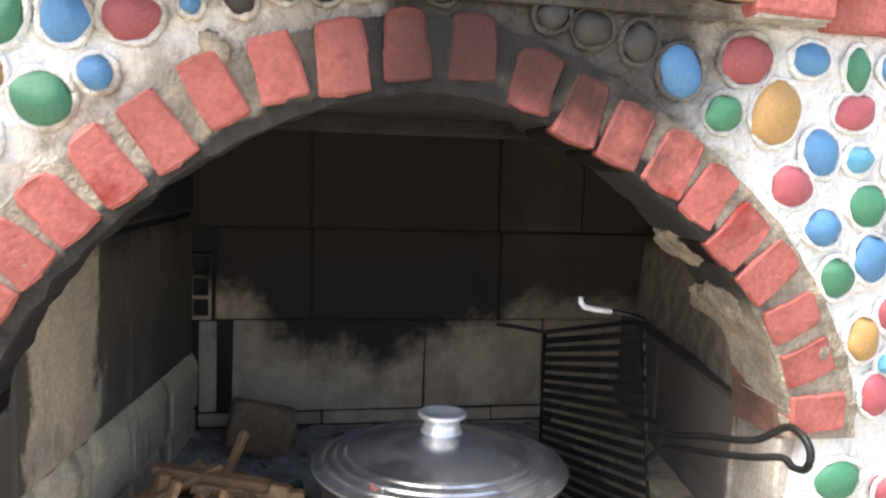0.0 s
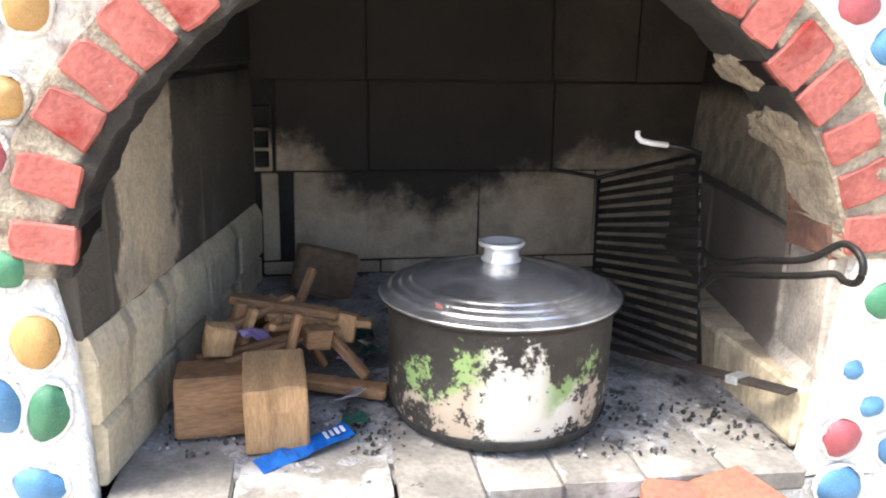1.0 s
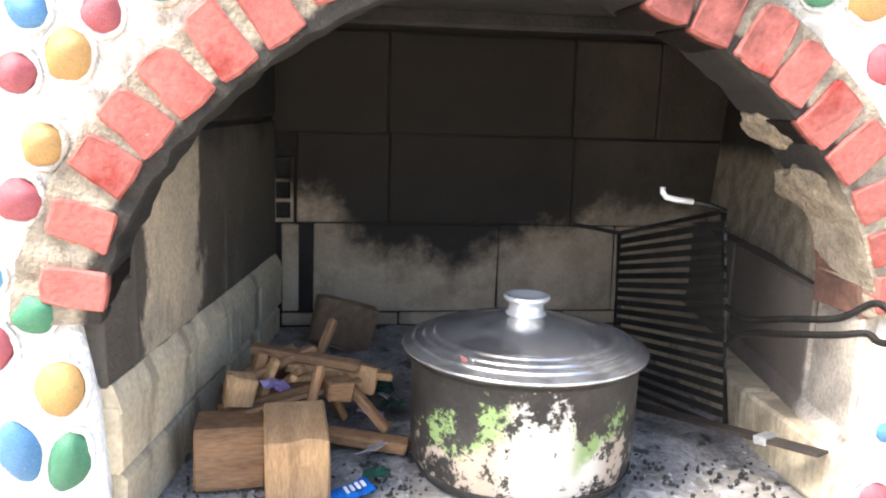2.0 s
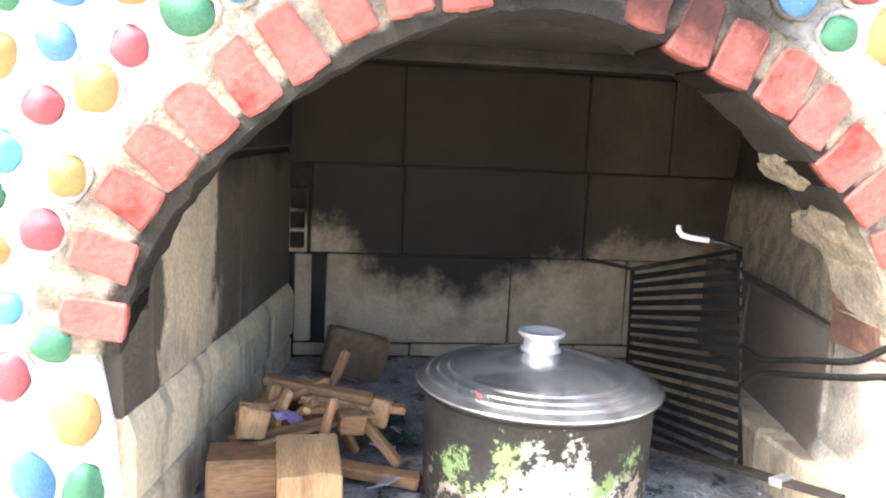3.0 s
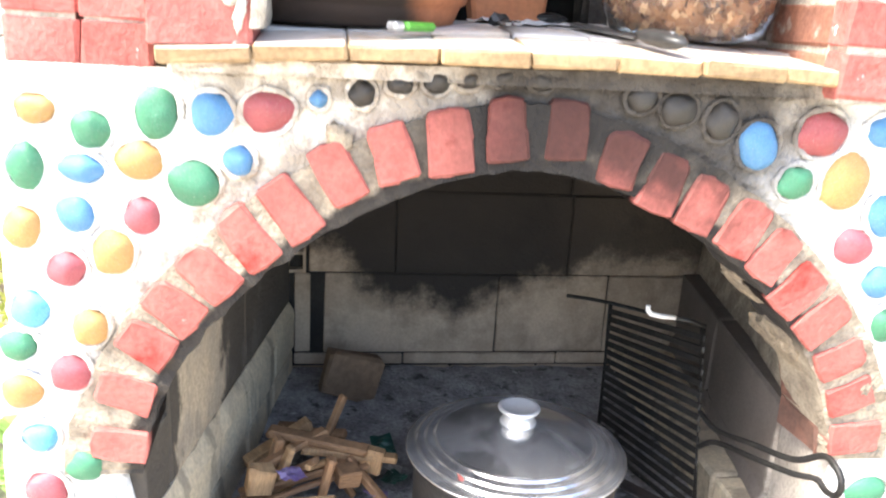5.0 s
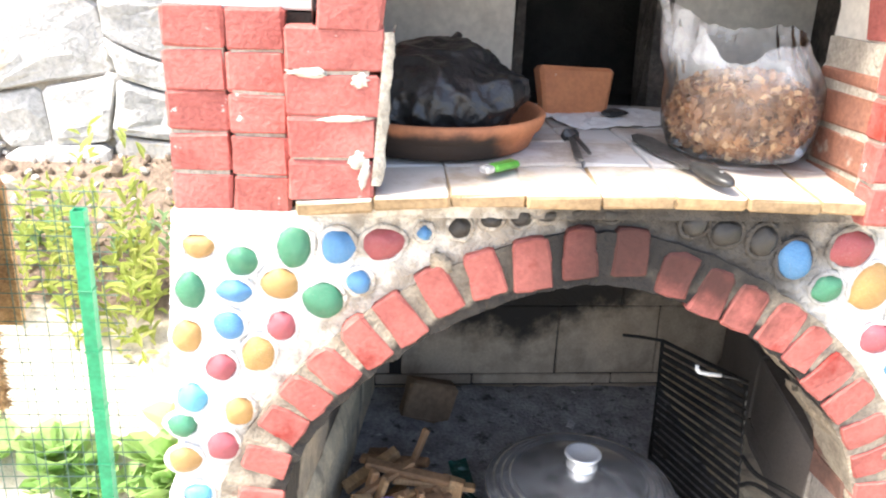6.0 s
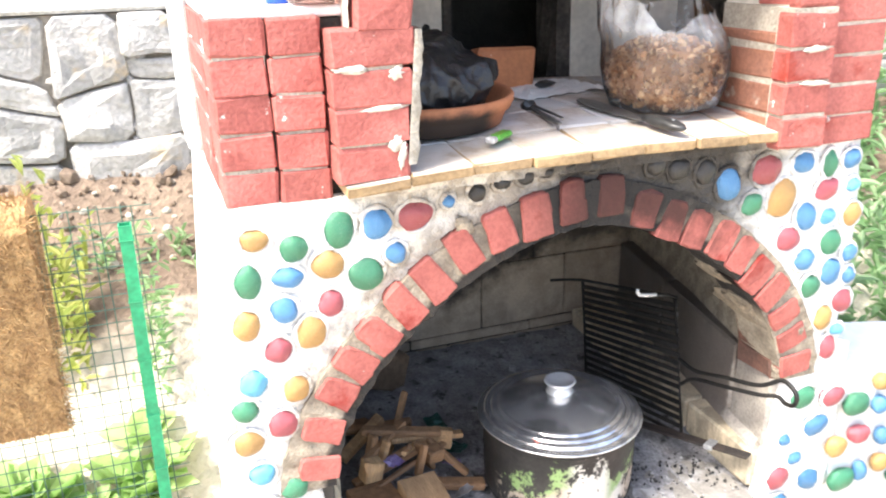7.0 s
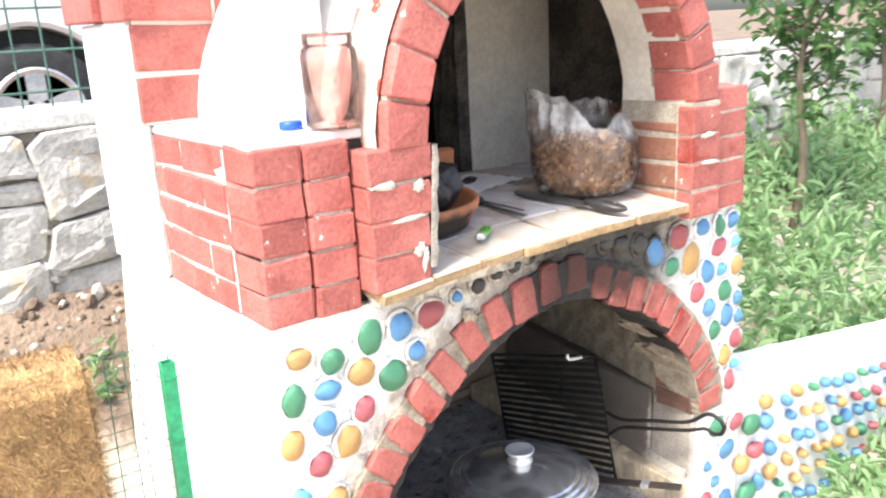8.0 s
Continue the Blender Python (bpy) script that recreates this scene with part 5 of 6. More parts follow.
def grill():
    g = thing("grill_grate", "black iron grill grate with long wire handle leaning inside", "grill grate", (0, 0, 0))
    bl, br, tr, tl = Vector((0.330, 0.530, 0.618)), Vector((0.388, 0.186, 0.664)), Vector((0.388, 0.248, 0.994)), Vector((0.360, 0.628, 0.895))
    part("rim", tube([bl, br, tr + (tl - tr) * 0.02, tl, bl], 0.0055, 8), M["iron"], g, smooth=True)
    n = 17
    for i in range(1, n):
        a, b = bl + (tl - bl) * i / n, br + (tr - br) * i / n
        me = rough_box((b - a).length, 0.004, 0.011, i, 0.001, 0.0006)
        d = (b - a).normalized()
        up = (tl - bl).normalized()
        nrm = d.cross(up).normalized()
        up = nrm.cross(d)
        rot = Matrix((d, -nrm, up)).transposed().to_4x4()
        part("bar", me, M["iron"], g, m=Matrix.Translation((a + b) / 2) @ rot)
    part("prong", tube(eased([tl, tl + Vector((-0.05, -0.002, 0.010)), tl + Vector((-0.100, -0.006, 0.018))]), 0.004, 8), M["iron"], g, "bent end of the frame wire", smooth=True)
    e = Vector((0.436, -0.072, 0.899))
    r1, r2 = br + (tr - br) * 0.56, br + (tr - br) * 0.38
    mid = (r1 + r2) / 2
    upper_run = [mid + (e - mid) * f + Vector((0, 0, 0.011)) for f in (0.16, 0.45, 0.75)]
    lower_run = [mid + (e - mid) * f - Vector((0, 0, 0.011)) for f in (0.75, 0.45, 0.16)]
    bend = [e + Vector((0.003, 0.030, 0.021)), e + Vector((0.004, 0.004, 0.022)), e + Vector((0.005, -0.012, 0.012)), e + Vector((0.005, -0.016, -0.002)), e + Vector((0.005, -0.008, -0.017)), e + Vector((0.004, 0.012, -0.022)), e + Vector((0.003, 0.034, -0.018))]
    loop = [r1] + upper_run + bend + lower_run + [r2]
    part("handle", tube(eased(loop), 0.0048, 8), M["iron"], g, "bent black wire handle", smooth=True)


grill()
bar = solo("metal_bar", rough_box(0.44, 0.006, 0.026, 8, 0.001, 0.001), M["rust"], "sooty flat steel bar propped on the hearth", "metal bar", m=look((0.355, 0.225, 0.663), (0.45, 0.02, 0.694)) @ pose(0, 0, 0, 0, 90, 90) @ pose(0, 0, 0, 90, 0, 0))
clip_ = part("clamp", rough_box(0.020, 0.012, 0.032, 9, 0.001, 0.0006), M["zinc"], bar, "pale zinc clamp", m=pose(0.13, 0, 0))
hook = thing("hook", "dark iron wire hook with a pale bent end on the grate", "hook", (0.291, 0.258, 1.012))
part("tip", tube([(-0.004, 0, 0.016), (-0.004, 0, 0.008), (0.002, 0, 0.001), (0.02, 0, -0.003), (0.046, 0, -0.006)], 0.0045, 8), M["paper"], hook, "pale peeling tip", smooth=True)
part("rod", tube([(0.046, 0, -0.006), (0.072, -0.004, -0.010), (0.097, -0.010, -0.018)], 0.004, 8), M["iron"], hook, smooth=True)


# ---- firewood and litter beside the pot ----
def billet(name, w_, d_, h_, at, turn, mat, label, seed, chip=False):
    bm = rough_box(w_, d_, h_, seed, 0.003, 0.0015)
    if chip:
        bmesh.ops.subdivide_edges(bm, edges=bm.edges[:], cuts=2, use_grid_fill=True)
        for v in bm.verts:
            if v.co.z > h_ * 0.2 and v.co.y < -d_ * 0.1:
                v.co.y += 0.012 * (0.6 + noise.noise(v.co * 40))
                v.co.z -= 0.006 * abs(noise.noise(v.co * 55))
    return solo(name, bm, M[mat], label, "firewood", m=pose(*at, *turn), group="firewood beside the pot")


billet("wood_block", 0.086, 0.118, 0.098, (-0.264, 0.152, 0.660), (8, 0, 5), "pale_wood", "squared tan timber offcut with a chipped top", 21, True)
billet("wood_block", 0.098, 0.100, 0.085, (-0.358, 0.200, 0.648), (-6, 0, 5), "wood", "sawn brown timber block standing in ash", 22)
for k, (ln, wd, th, x, y, z, rx, ry, rz) in enumerate((
        (0.09, 0.020, 0.012, -0.315, 0.300, 0.705, 0, -68, 20), (0.10, 0.024, 0.012, -0.215, 0.300, 0.690, 0, 62, 35), (0.07, 0.016, 0.012, -0.275, 0.290, 0.720, 0, -40, -50), (0.12, 0.014, 0.010, -0.235, 0.315, 0.712, 5, 12, 48),
        (0.20, 0.024, 0.016, -0.290, 0.300, 0.690, 0, -10, 14), (0.19, 0.014, 0.008, -0.255, 0.265, 0.700, 4, -8, 20), (0.17, 0.022, 0.014, -0.200, 0.330, 0.715, 0, 4, -6),
        (0.12, 0.018, 0.014, -0.165, 0.290, 0.680, 0, 42, -30), (0.15, 0.030, 0.018, -0.170, 0.255, 0.632, 0, 3, -18), (0.14, 0.026, 0.020, -0.330, 0.420, 0.690, 5, -20, 30),
        (0.10, 0.022, 0.016, -0.335, 0.330, 0.700, 10, -75, 15), (0.11, 0.016, 0.012, -0.230, 0.440, 0.720, 0, -60, 40), (0.16, 0.020, 0.016, -0.300, 0.360, 0.650, 0, 6, 60),
        (0.13, 0.028, 0.014, -0.225, 0.385, 0.690, 8, 10, -35), (0.08, 0.020, 0.014, -0.240, 0.250, 0.715, 0, -78, 0), (0.15, 0.022, 0.018, -0.340, 0.275, 0.640, 0, 2, 80),
        (0.18, 0.026, 0.014, -0.255, 0.345, 0.735, 3, 6, -14), (0.14, 0.020, 0.012, -0.300, 0.330, 0.728, 0, -14, 32), (0.12, 0.024, 0.016, -0.180, 0.385, 0.662, 0, 14, 55), (0.16, 0.022, 0.014, -0.280, 0.455, 0.688, 6, -8, -20))):
    billet("wood_stick", ln, wd, th, (x, y, z), (rx, ry, rz), "wood" if k % 3 else "pale_wood", "split brown firewood stick in a loose pile", 30 + k)
billet("wood_chunk", 0.044, 0.034, 0.046, (-0.350, 0.255, 0.716), (6, 10, 14), "pale_wood", "pale splintered wood chunk on the pile", 51, True)
billet("wood_chunk", 0.050, 0.026, 0.042, (-0.165, 0.330, 0.706), (-8, 12, -12), "pale_wood", "pale sawn wood offcut on the pile", 52)
billet("wood_chunk", 0.042, 0.036, 0.030, (-0.205, 0.275, 0.708), (6, 6, 22), "wood", "brown wood offcut on the pile", 53)
billet("wood_chunk", 0.050, 0.040, 0.030, (-0.310, 0.500, 0.665), (12, 20, 35), "wood", "brown wood offcut on the pile", 54)
solo("cardboard", rough_box(0.13, 0.05, 0.10, 61, 0.006, 0.006), M["card"], "crumpled brown cardboard box leaning in the corner", "cardboard", m=pose(-0.190, 0.720, 0.685, -8, 18, 14))


def crumple(w_, h_, n, amp, seed, fold=0.0):
    bm = bmesh.new()
    bmesh.ops.create_grid(bm, x_segments=n, y_segments=max(3, int(n * h_ / w_)), size=0.5)
    for v in bm.verts:
        x, y = v.co.x, v.co.y
        v.co = Vector((x * w_, y * h_, 0))
        v.co.z = amp * (noise.noise(v.co * 45 + Vector((seed, 0, 0))) + 0.5 * noise.noise(v.co * 110 + Vector((0, seed, 0)))) + fold * abs(x) + amp * 1.2
        v.co.x += amp * 0.5 * noise.noise(v.co * 60)
    bmesh.ops.solidify(bm, geom=bm.faces[:], thickness=0.0008)
    return bm


pack = solo("wrapper", crumple(0.145, 0.032, 22, 0.0045, 2), M["blue_foil"], "crumpled shiny blue foil wrapper with white print", "wrapper", m=pose(-0.222, 0.100, 0.607, 10, -5, 31))
for k in range(4):
    part("print_bar", rough_box(0.005, 0.015 - 0.002 * (k % 2), 0.001, k, 0.0002, 0.0002), M["white_print"], pack, "white printed bar", m=pose(0.034 + 0.009 * k, 0.002, 0.0085, 0, 0, -8))
for k, (mat, x, y, z, s, lab) in enumerate((("purple_foil", -0.155, 0.285, 0.655, 0.045, "crumpled purple wrapper on the wood pile"), ("purple_foil", -0.300, 0.262, 0.712, 0.05, "torn purple and silver wrapper"),
                                              ("silver_foil", -0.12, 0.40, 0.635, 0.06, "crumpled silver foil on the ash"), ("green_plastic", -0.115, 0.36, 0.640, 0.055, "dark green plastic scrap"),
                                              ("green_plastic", -0.150, 0.150, 0.618, 0.045, "dark green plastic scrap"), ("silver_foil", -0.155, 0.215, 0.625, 0.05, "crumpled silver foil on the ash"), ("silver_foil", 0.165, 0.66, 0.640, 0.03, "pale foil scrap on the ash"), ("green_plastic", -0.13, 0.46, 0.645, 0.07, "dark green plastic scrap"))):
    solo("wrapper", crumple(s, s * 0.6, 9, 0.007, 5 + k), M[mat], lab, "wrapper", m=pose(x, y, z, 20 * (k % 3) - 15, 15, 40 * k))
# loose bricks before the hearth
step = part("front_step", prism([(-0.46, 0.2), (0.46, 0.2), (0.46, 0.50), (-0.46, 0.50)], -0.24, 0.012, 0.006), M["mortar"], oven, "rough cement step below the hearth")
for w_, d_, h_, x, y, rz, mat, lab in ((0.075, 0.11, 0.110, 0.235, -0.085, -12, "orange_brick", "worn red brick standing before the hearth"), (0.095, 0.13, 0.105, 0.335, -0.075, 20, "orange_brick", "broken red brick with a sooty side"),
                                       (0.07, 0.09, 0.075, 0.175, -0.115, 4, "orange_brick", "small worn red brick piece"), (0.21, 0.10, 0.092, -0.205, -0.085, -4, "firebrick", "pale yellow firebrick before the hearth")):
    solo("loose_brick", rough_box(w_, d_, h_, int(x * 100), 0.010, 0.004), M[mat], lab, "brick", m=pose(x, y, 0.50 + h_ / 2, 0, 0, rz), group="loose bricks")

# ---- niche things ----
dish = thing("clay_dish", "wide terracotta clay dish with a scorched side on the shelf", "clay dish", (-0.228, 0.240, 1.456))
part("bowl", lathe([(0.0, 0.0), (0.142, 0.0), (0.156, 0.006), (0.163, 0.024), (0.166, 0.030), (0.172, 0.033), (0.177, 0.044), (0.178, 0.054), (0.174, 0.058), (0.168, 0.055), (0.164, 0.05), (0.150, 0.02), (0.0, 0.014)], 72, sway=0.01), M["terracotta"], dish, smooth=True)


def black_bag():
    bm = lump(0.152, 0.128, 0.086, 4, 6, 0.26, 1.4)
    for v in bm.verts:
        c = v.co.copy()
        q_ = Vector((c.x * 11, c.y * 11, c.z * 7))
        fold = max(0.0, 1 - 4.5 * abs(noise.noise(q_))) + 0.7 * max(0.0, 1 - 4.0 * abs(noise.noise(q_ * 1.9 + Vector((7, 3, 1))))) + 0.4 * max(0.0, 1 - 3.5 * abs(noise.noise(q_ * 3.6 + Vector((1, 9, 4)))))
        v.co *= 0.97 + 0.065 * fold + 0.10 * noise.noise(q_ * 0.7)
        if v.co.z < -0.05:
            v.co.z = -0.05 + 0.1 * (v.co.z + 0.05)
    return bm


sack = thing("rubbish_bag", "crumpled black plastic bag filling the clay dish", "plastic bag", (-0.225, 0.250, 1.530), turn=(0, -6, 25))
part("sack", black_bag(), M["black_bag"], sack, smooth=True)
part("twisted_neck", tube([(0.03, 0.0, 0.06), (0.04, 0.01, 0.078), (0.052, 0.012, 0.090)], 0.018, 10, None, 0.006), M["black_bag"], sack, "gathered neck of the bag", smooth=True)
tile = prism([(-0.058, 0.0), (0.050, 0.0), (0.064, 0.080), (-0.070, 0.086)], -0.020, 0.020, 0.006, 0.0015, 3)
solo("terracotta_brick", tile, M["terracotta_tile"], "small orange terracotta brick standing on the shelf", "brick", m=pose(0.056, 0.470, 1.456, -6, 0, 10) @ Matrix.Scale(1.15, 4))
sheet = solo("paper_sheet", crumple(0.24, 0.15, 20, 0.006, 11), M["paper"], "bright white crumpled paper on the shelf", "paper", m=pose(0.115, 0.405, 1.462, 0, 0, 14))
solo("black_scrap", lump(0.026, 0.012, 0.008, 2, 2, 0.4), M["black_plastic"], "small black plastic scrap on the paper", "plastic scrap", m=pose(0.118, 0.405, 1.478, 0, 0, 15))
solo("black_scrap", lump(0.016, 0.014, 0.012, 3, 2, 0.4), M["black_plastic"], "small black plastic scrap beside the dish", "plastic scrap", m=pose(-0.005, 0.235, 1.470))


def outline_prism(pts, thick):
    bm = bmesh.new()
    a = [bm.verts.new((x, y, 0)) for x, y in pts]
    b = [bm.verts.new((x, y, thick)) for x, y in pts]
    bm.faces.new(a)
    bm.faces.new(b)
    n = len(pts)
    for i in range(n):
        bm.faces.new((a[i], a[(i + 1) % n], b[(i + 1) % n], b[i]))
    return bm


knife = thing("kitchen_knife", "dark broad-bladed kitchen knife with a black handle on the shelf", "knife", (0.132, 0.115, 1.4635), turn=(0, 4, -76))
part("blade", outline_prism([(-0.130, 0.012), (-0.105, 0.026), (-0.02, 0.022), (0.055, 0.012), (0.055, -0.010), (-0.02, -0.020), (-0.09, -0.018), (-0.122, -0.004)], 0.002), M["dull_steel"], knife)
part("handle", lump(0.050, 0.017, 0.011, 5, 3, 0.08), M["black_plastic"], knife, "rounded black handle", smooth=True, m=pose(0.094, 0.002, 0.006))
part("rivet", lathe([(0.0, 0.0), (0.003, 0.0), (0.003, 0.002), (0.0, 0.002)], 12), M["zinc"], knife, m=pose(0.115, 0.002, 0.015))
fork = thing("tongs", "thin grey steel tongs lying on the shelf", "tongs", (-0.012, 0.165, 1.468), turn=(0, 0, -98))
part("arm", outline_prism([(-0.100, -0.005), (0.09, -0.008), (0.10, -0.003), (0.10, 0.004), (-0.100, 0.003)], 0.003), M["dull_steel"], fork)
part("arm", outline_prism([(-0.100, -0.004), (0.05, 0.012), (0.07, 0.013), (0.07, 0.018), (0.045, 0.018), (-0.100, 0.004)], 0.002), M["dull_steel"], fork, m=pose(0, 0, 0.0035))
lighter = thing("lighter", "small green plastic lighter with a metal head", "lighter", (-0.140, 0.060, 1.461), turn=(0, 0, 40))
part("case", rough_box(0.052, 0.022, 0.011, 2, 0.004, 0.0), M["lighter"], lighter)
part("head", rough_box(0.018, 0.018, 0.011, 3, 0.003, 0.0), M["zinc"], lighter, "metal head", m=pose(-0.036, 0, 0))


def shell_bag():
    bag = thing("bag_of_nutshells", "clear plastic bag half full of brown walnut shells", "bag", (0.246, 0.160, 1.458))
    r = random.Random(5)
    core = lump(0.108, 0.100, 0.062, 6, 3, 0.12)
    part("core", core, M["husk"], bag, "packed brown shells", m=pose(0, 0, 0.064))
    bm = bmesh.new()
    for k in range(1300):
        a, h = r.uniform(0, 2 * math.pi), r.uniform(-0.9, 1.0)
        q_ = math.sqrt(1 - min(h * h, 1)) ** 0.8
        c = Vector((0.110 * q_ * math.cos(a), 0.102 * q_ * math.sin(a), 0.066 + 0.066 * h + 0.004 * r.random()))
        s = r.uniform(0.004, 0.0095)
        mt = Matrix.Translation(c) @ pose(0, 0, 0, r.uniform(0, 360), r.uniform(0, 360), r.uniform(0, 360))
        vs = [bm.verts.new(mt @ Vector(p_)) for p_ in ((-s, -s * 0.5, 0), (0, -s * 0.7, s * 0.4), (s, -s * 0.4, 0), (s * 0.8, s * 0.6, s * 0.1), (0, s * 0.6, s * 0.45), (-s * 0.8, s * 0.5, 0))]
        bm.faces.new((vs[0], vs[1], vs[4], vs[5]))
        bm.faces.new((vs[1], vs[2], vs[3], vs[4]))
    tagged(part("shells", bm, M["husk"], bag, "broken brown walnut shells"), kind="stuff")
    # the film: a lumpy sack, pleated and standing open, its mouth flopping outwards on one side
    n, rows = 144, []
    bm = bmesh.new()
    prof = ((0.0, 0.070), (0.010, 0.105), (0.045, 0.119), (0.085, 0.122), (0.120, 0.121), (0.150, 0.114), (0.185, 0.102), (0.215, 0.098), (0.270, 0.104))

    def near_angle(a, mid, wide):
        d = (a - radians(mid) + math.pi) % (2 * math.pi) - math.pi
        return math.exp(-(d / radians(wide)) ** 2)

    def radius_at(z):
        for (z0, r0), (z1, r1) in zip(prof, prof[1:]):
            if z <= z1:
                return r0 + (r1 - r0) * (z - z0) / (z1 - z0)
        return prof[-1][1]

    for j in range(43):
        v_ = j / 42
        row = []
        for i in range(n):
            a = 2 * math.pi * i / n
            ca, sa = math.cos(a), math.sin(a)
            flop = near_angle(a, 172, 68)
            tall = 0.178 + 0.060 * flop - 0.045 * near_angle(a, -118, 24) + 0.020 * near_angle(a, 20, 40) + 0.006 * noise.noise(Vector((ca * 2, sa * 2, 1)))
            z = tall * v_
            loose = smooth(z, 0.100, 0.160)
            rr = radius_at(z) * (1 + 0.03 * noise.noise(Vector((ca * 2.2, sa * 2.2, z * 16))))
            fold = abs(noise.noise(Vector((ca * 4.5 + z * 3, sa * 4.5, z * 5)))) + 0.3 * abs(noise.noise(Vector((ca * 8, sa * 8 + z * 5, z * 9))))
            rr *= 1 + (0.008 + 0.125 * loose) * (0.26 - fold)
            curl = smooth(z, 0.120, 0.230)
            rr *= 1 + curl * (0.34 * flop - 0.22 * near_angle(a, -45, 50) - 0.10 * near_angle(a, 90, 50))
            row.append(bm.verts.new((rr * ca - 0.012 * loose, rr * 0.95 * sa, z + 0.001 + 0.006 * loose * noise.noise(Vector((ca * 8, sa * 8, z * 30))))))
        rows.append(row)
    for a, b in zip(rows, rows[1:]):
        for i in range(n):
            bm.faces.new((a[i], a[(i + 1) % n], b[(i + 1) % n], b[i]))
    bm.faces.new(rows[0])
    part("film", bm, M["film"], bag, "crinkled clear plastic film", smooth=True)


shell_bag()
jar = thing("glass_jar", "empty lidless glass jar standing on the pillar ledge", "jar", (-0.440, 0.060, 1.687))
part("glass", lathe([(0.0, 0.002), (0.038, 0.002), (0.043, 0.008), (0.0445, 0.112), (0.042, 0.122), (0.038, 0.127), (0.0365, 0.127), (0.040, 0.120), (0.042, 0.110), (0.040, 0.010), (0.0, 0.008)], 48), M["glass"], jar, "glass tinted pink for the bricks behind it", smooth=True)
part("rim", lathe([(0.0365, 0.1275), (0.038, 0.1275), (0.0395, 0.131), (0.0385, 0.134), (0.0395, 0.137), (0.0385, 0.140), (0.039, 0.145), (0.037, 0.146), (0.0362, 0.140)], 48), M["glass"], jar, "threaded glass neck", smooth=True)
solo("bottle_cap", lathe([(0.0, 0.0), (0.018, 0.0), (0.019, 0.002), (0.019, 0.012), (0.016, 0.014), (0.0, 0.014)], 32), M["blue_cap"], "blue plastic bottle cap on the ledge", "bottle cap", m=pose(-0.485, 0.119, 1.687, 0, 0, 0), smooth=True)

# ---- fence, post, mat ----
fence = thing("wire_fence", "green coated wire mesh fence running to the oven flank", "fence")
FY, FZ = 0.100, 1.405
vwire = mesh_of(tube([(0, 0, 0.84), (0, 0, 1.1), (0, 0, FZ)], 0.0009, 5), "wire")
hwire = mesh_of(tube([(-0.62, 0, 0), (-0.3, 0, 0.002), (0, 0, 0)], 0.0009, 5), "wire")
for k in range(24):
    part("wire", vwire, M["wire"], fence, m=pose(-0.735 - 0.025 * k, FY + 0.002, rng.uniform(-0.003, 0.003) + 0.0004 * k, rng.uniform(-0.3, 0.3), rng.uniform(-0.5, 0.5), 0))
for k in range(24):
    part("wire", hwire, M["wire"], fence, m=pose(-0.705 + rng.uniform(-0.012, 0.008), FY, FZ - 0.004 - 0.0235 * k, 0, 0.5, 0))
post = thing("fence_post", "green painted steel fence post with an open top", "fence post", (-0.762, 0.068, 0.2), turn=(0, 0.6, 0))
ps = bmesh.new()
loops = [[ps.verts.new((a * s, b * s, z)) for a, b in ((-1, -1), (1, -1), (1, 1), (-1, 1))] for s, z in ((0.0095, 0), (0.0095, 1.184), (0.0075, 1.184), (0.0075, 0))]
for a, b in zip(loops, loops[1:] + loops[:1]):
    for i in range(4):
        ps.faces.new((a[i], a[(i + 1) % 4], b[(i + 1) % 4], b[i]))
part("tube", ps, M["green_steel"], post)
for k in range(9):
    part("clip", rough_box(0.022, 0.022, 0.003, k, 0.0006, 0), M["green_steel"], post, m=pose(0, 0, 1.16 - 0.1 * k))


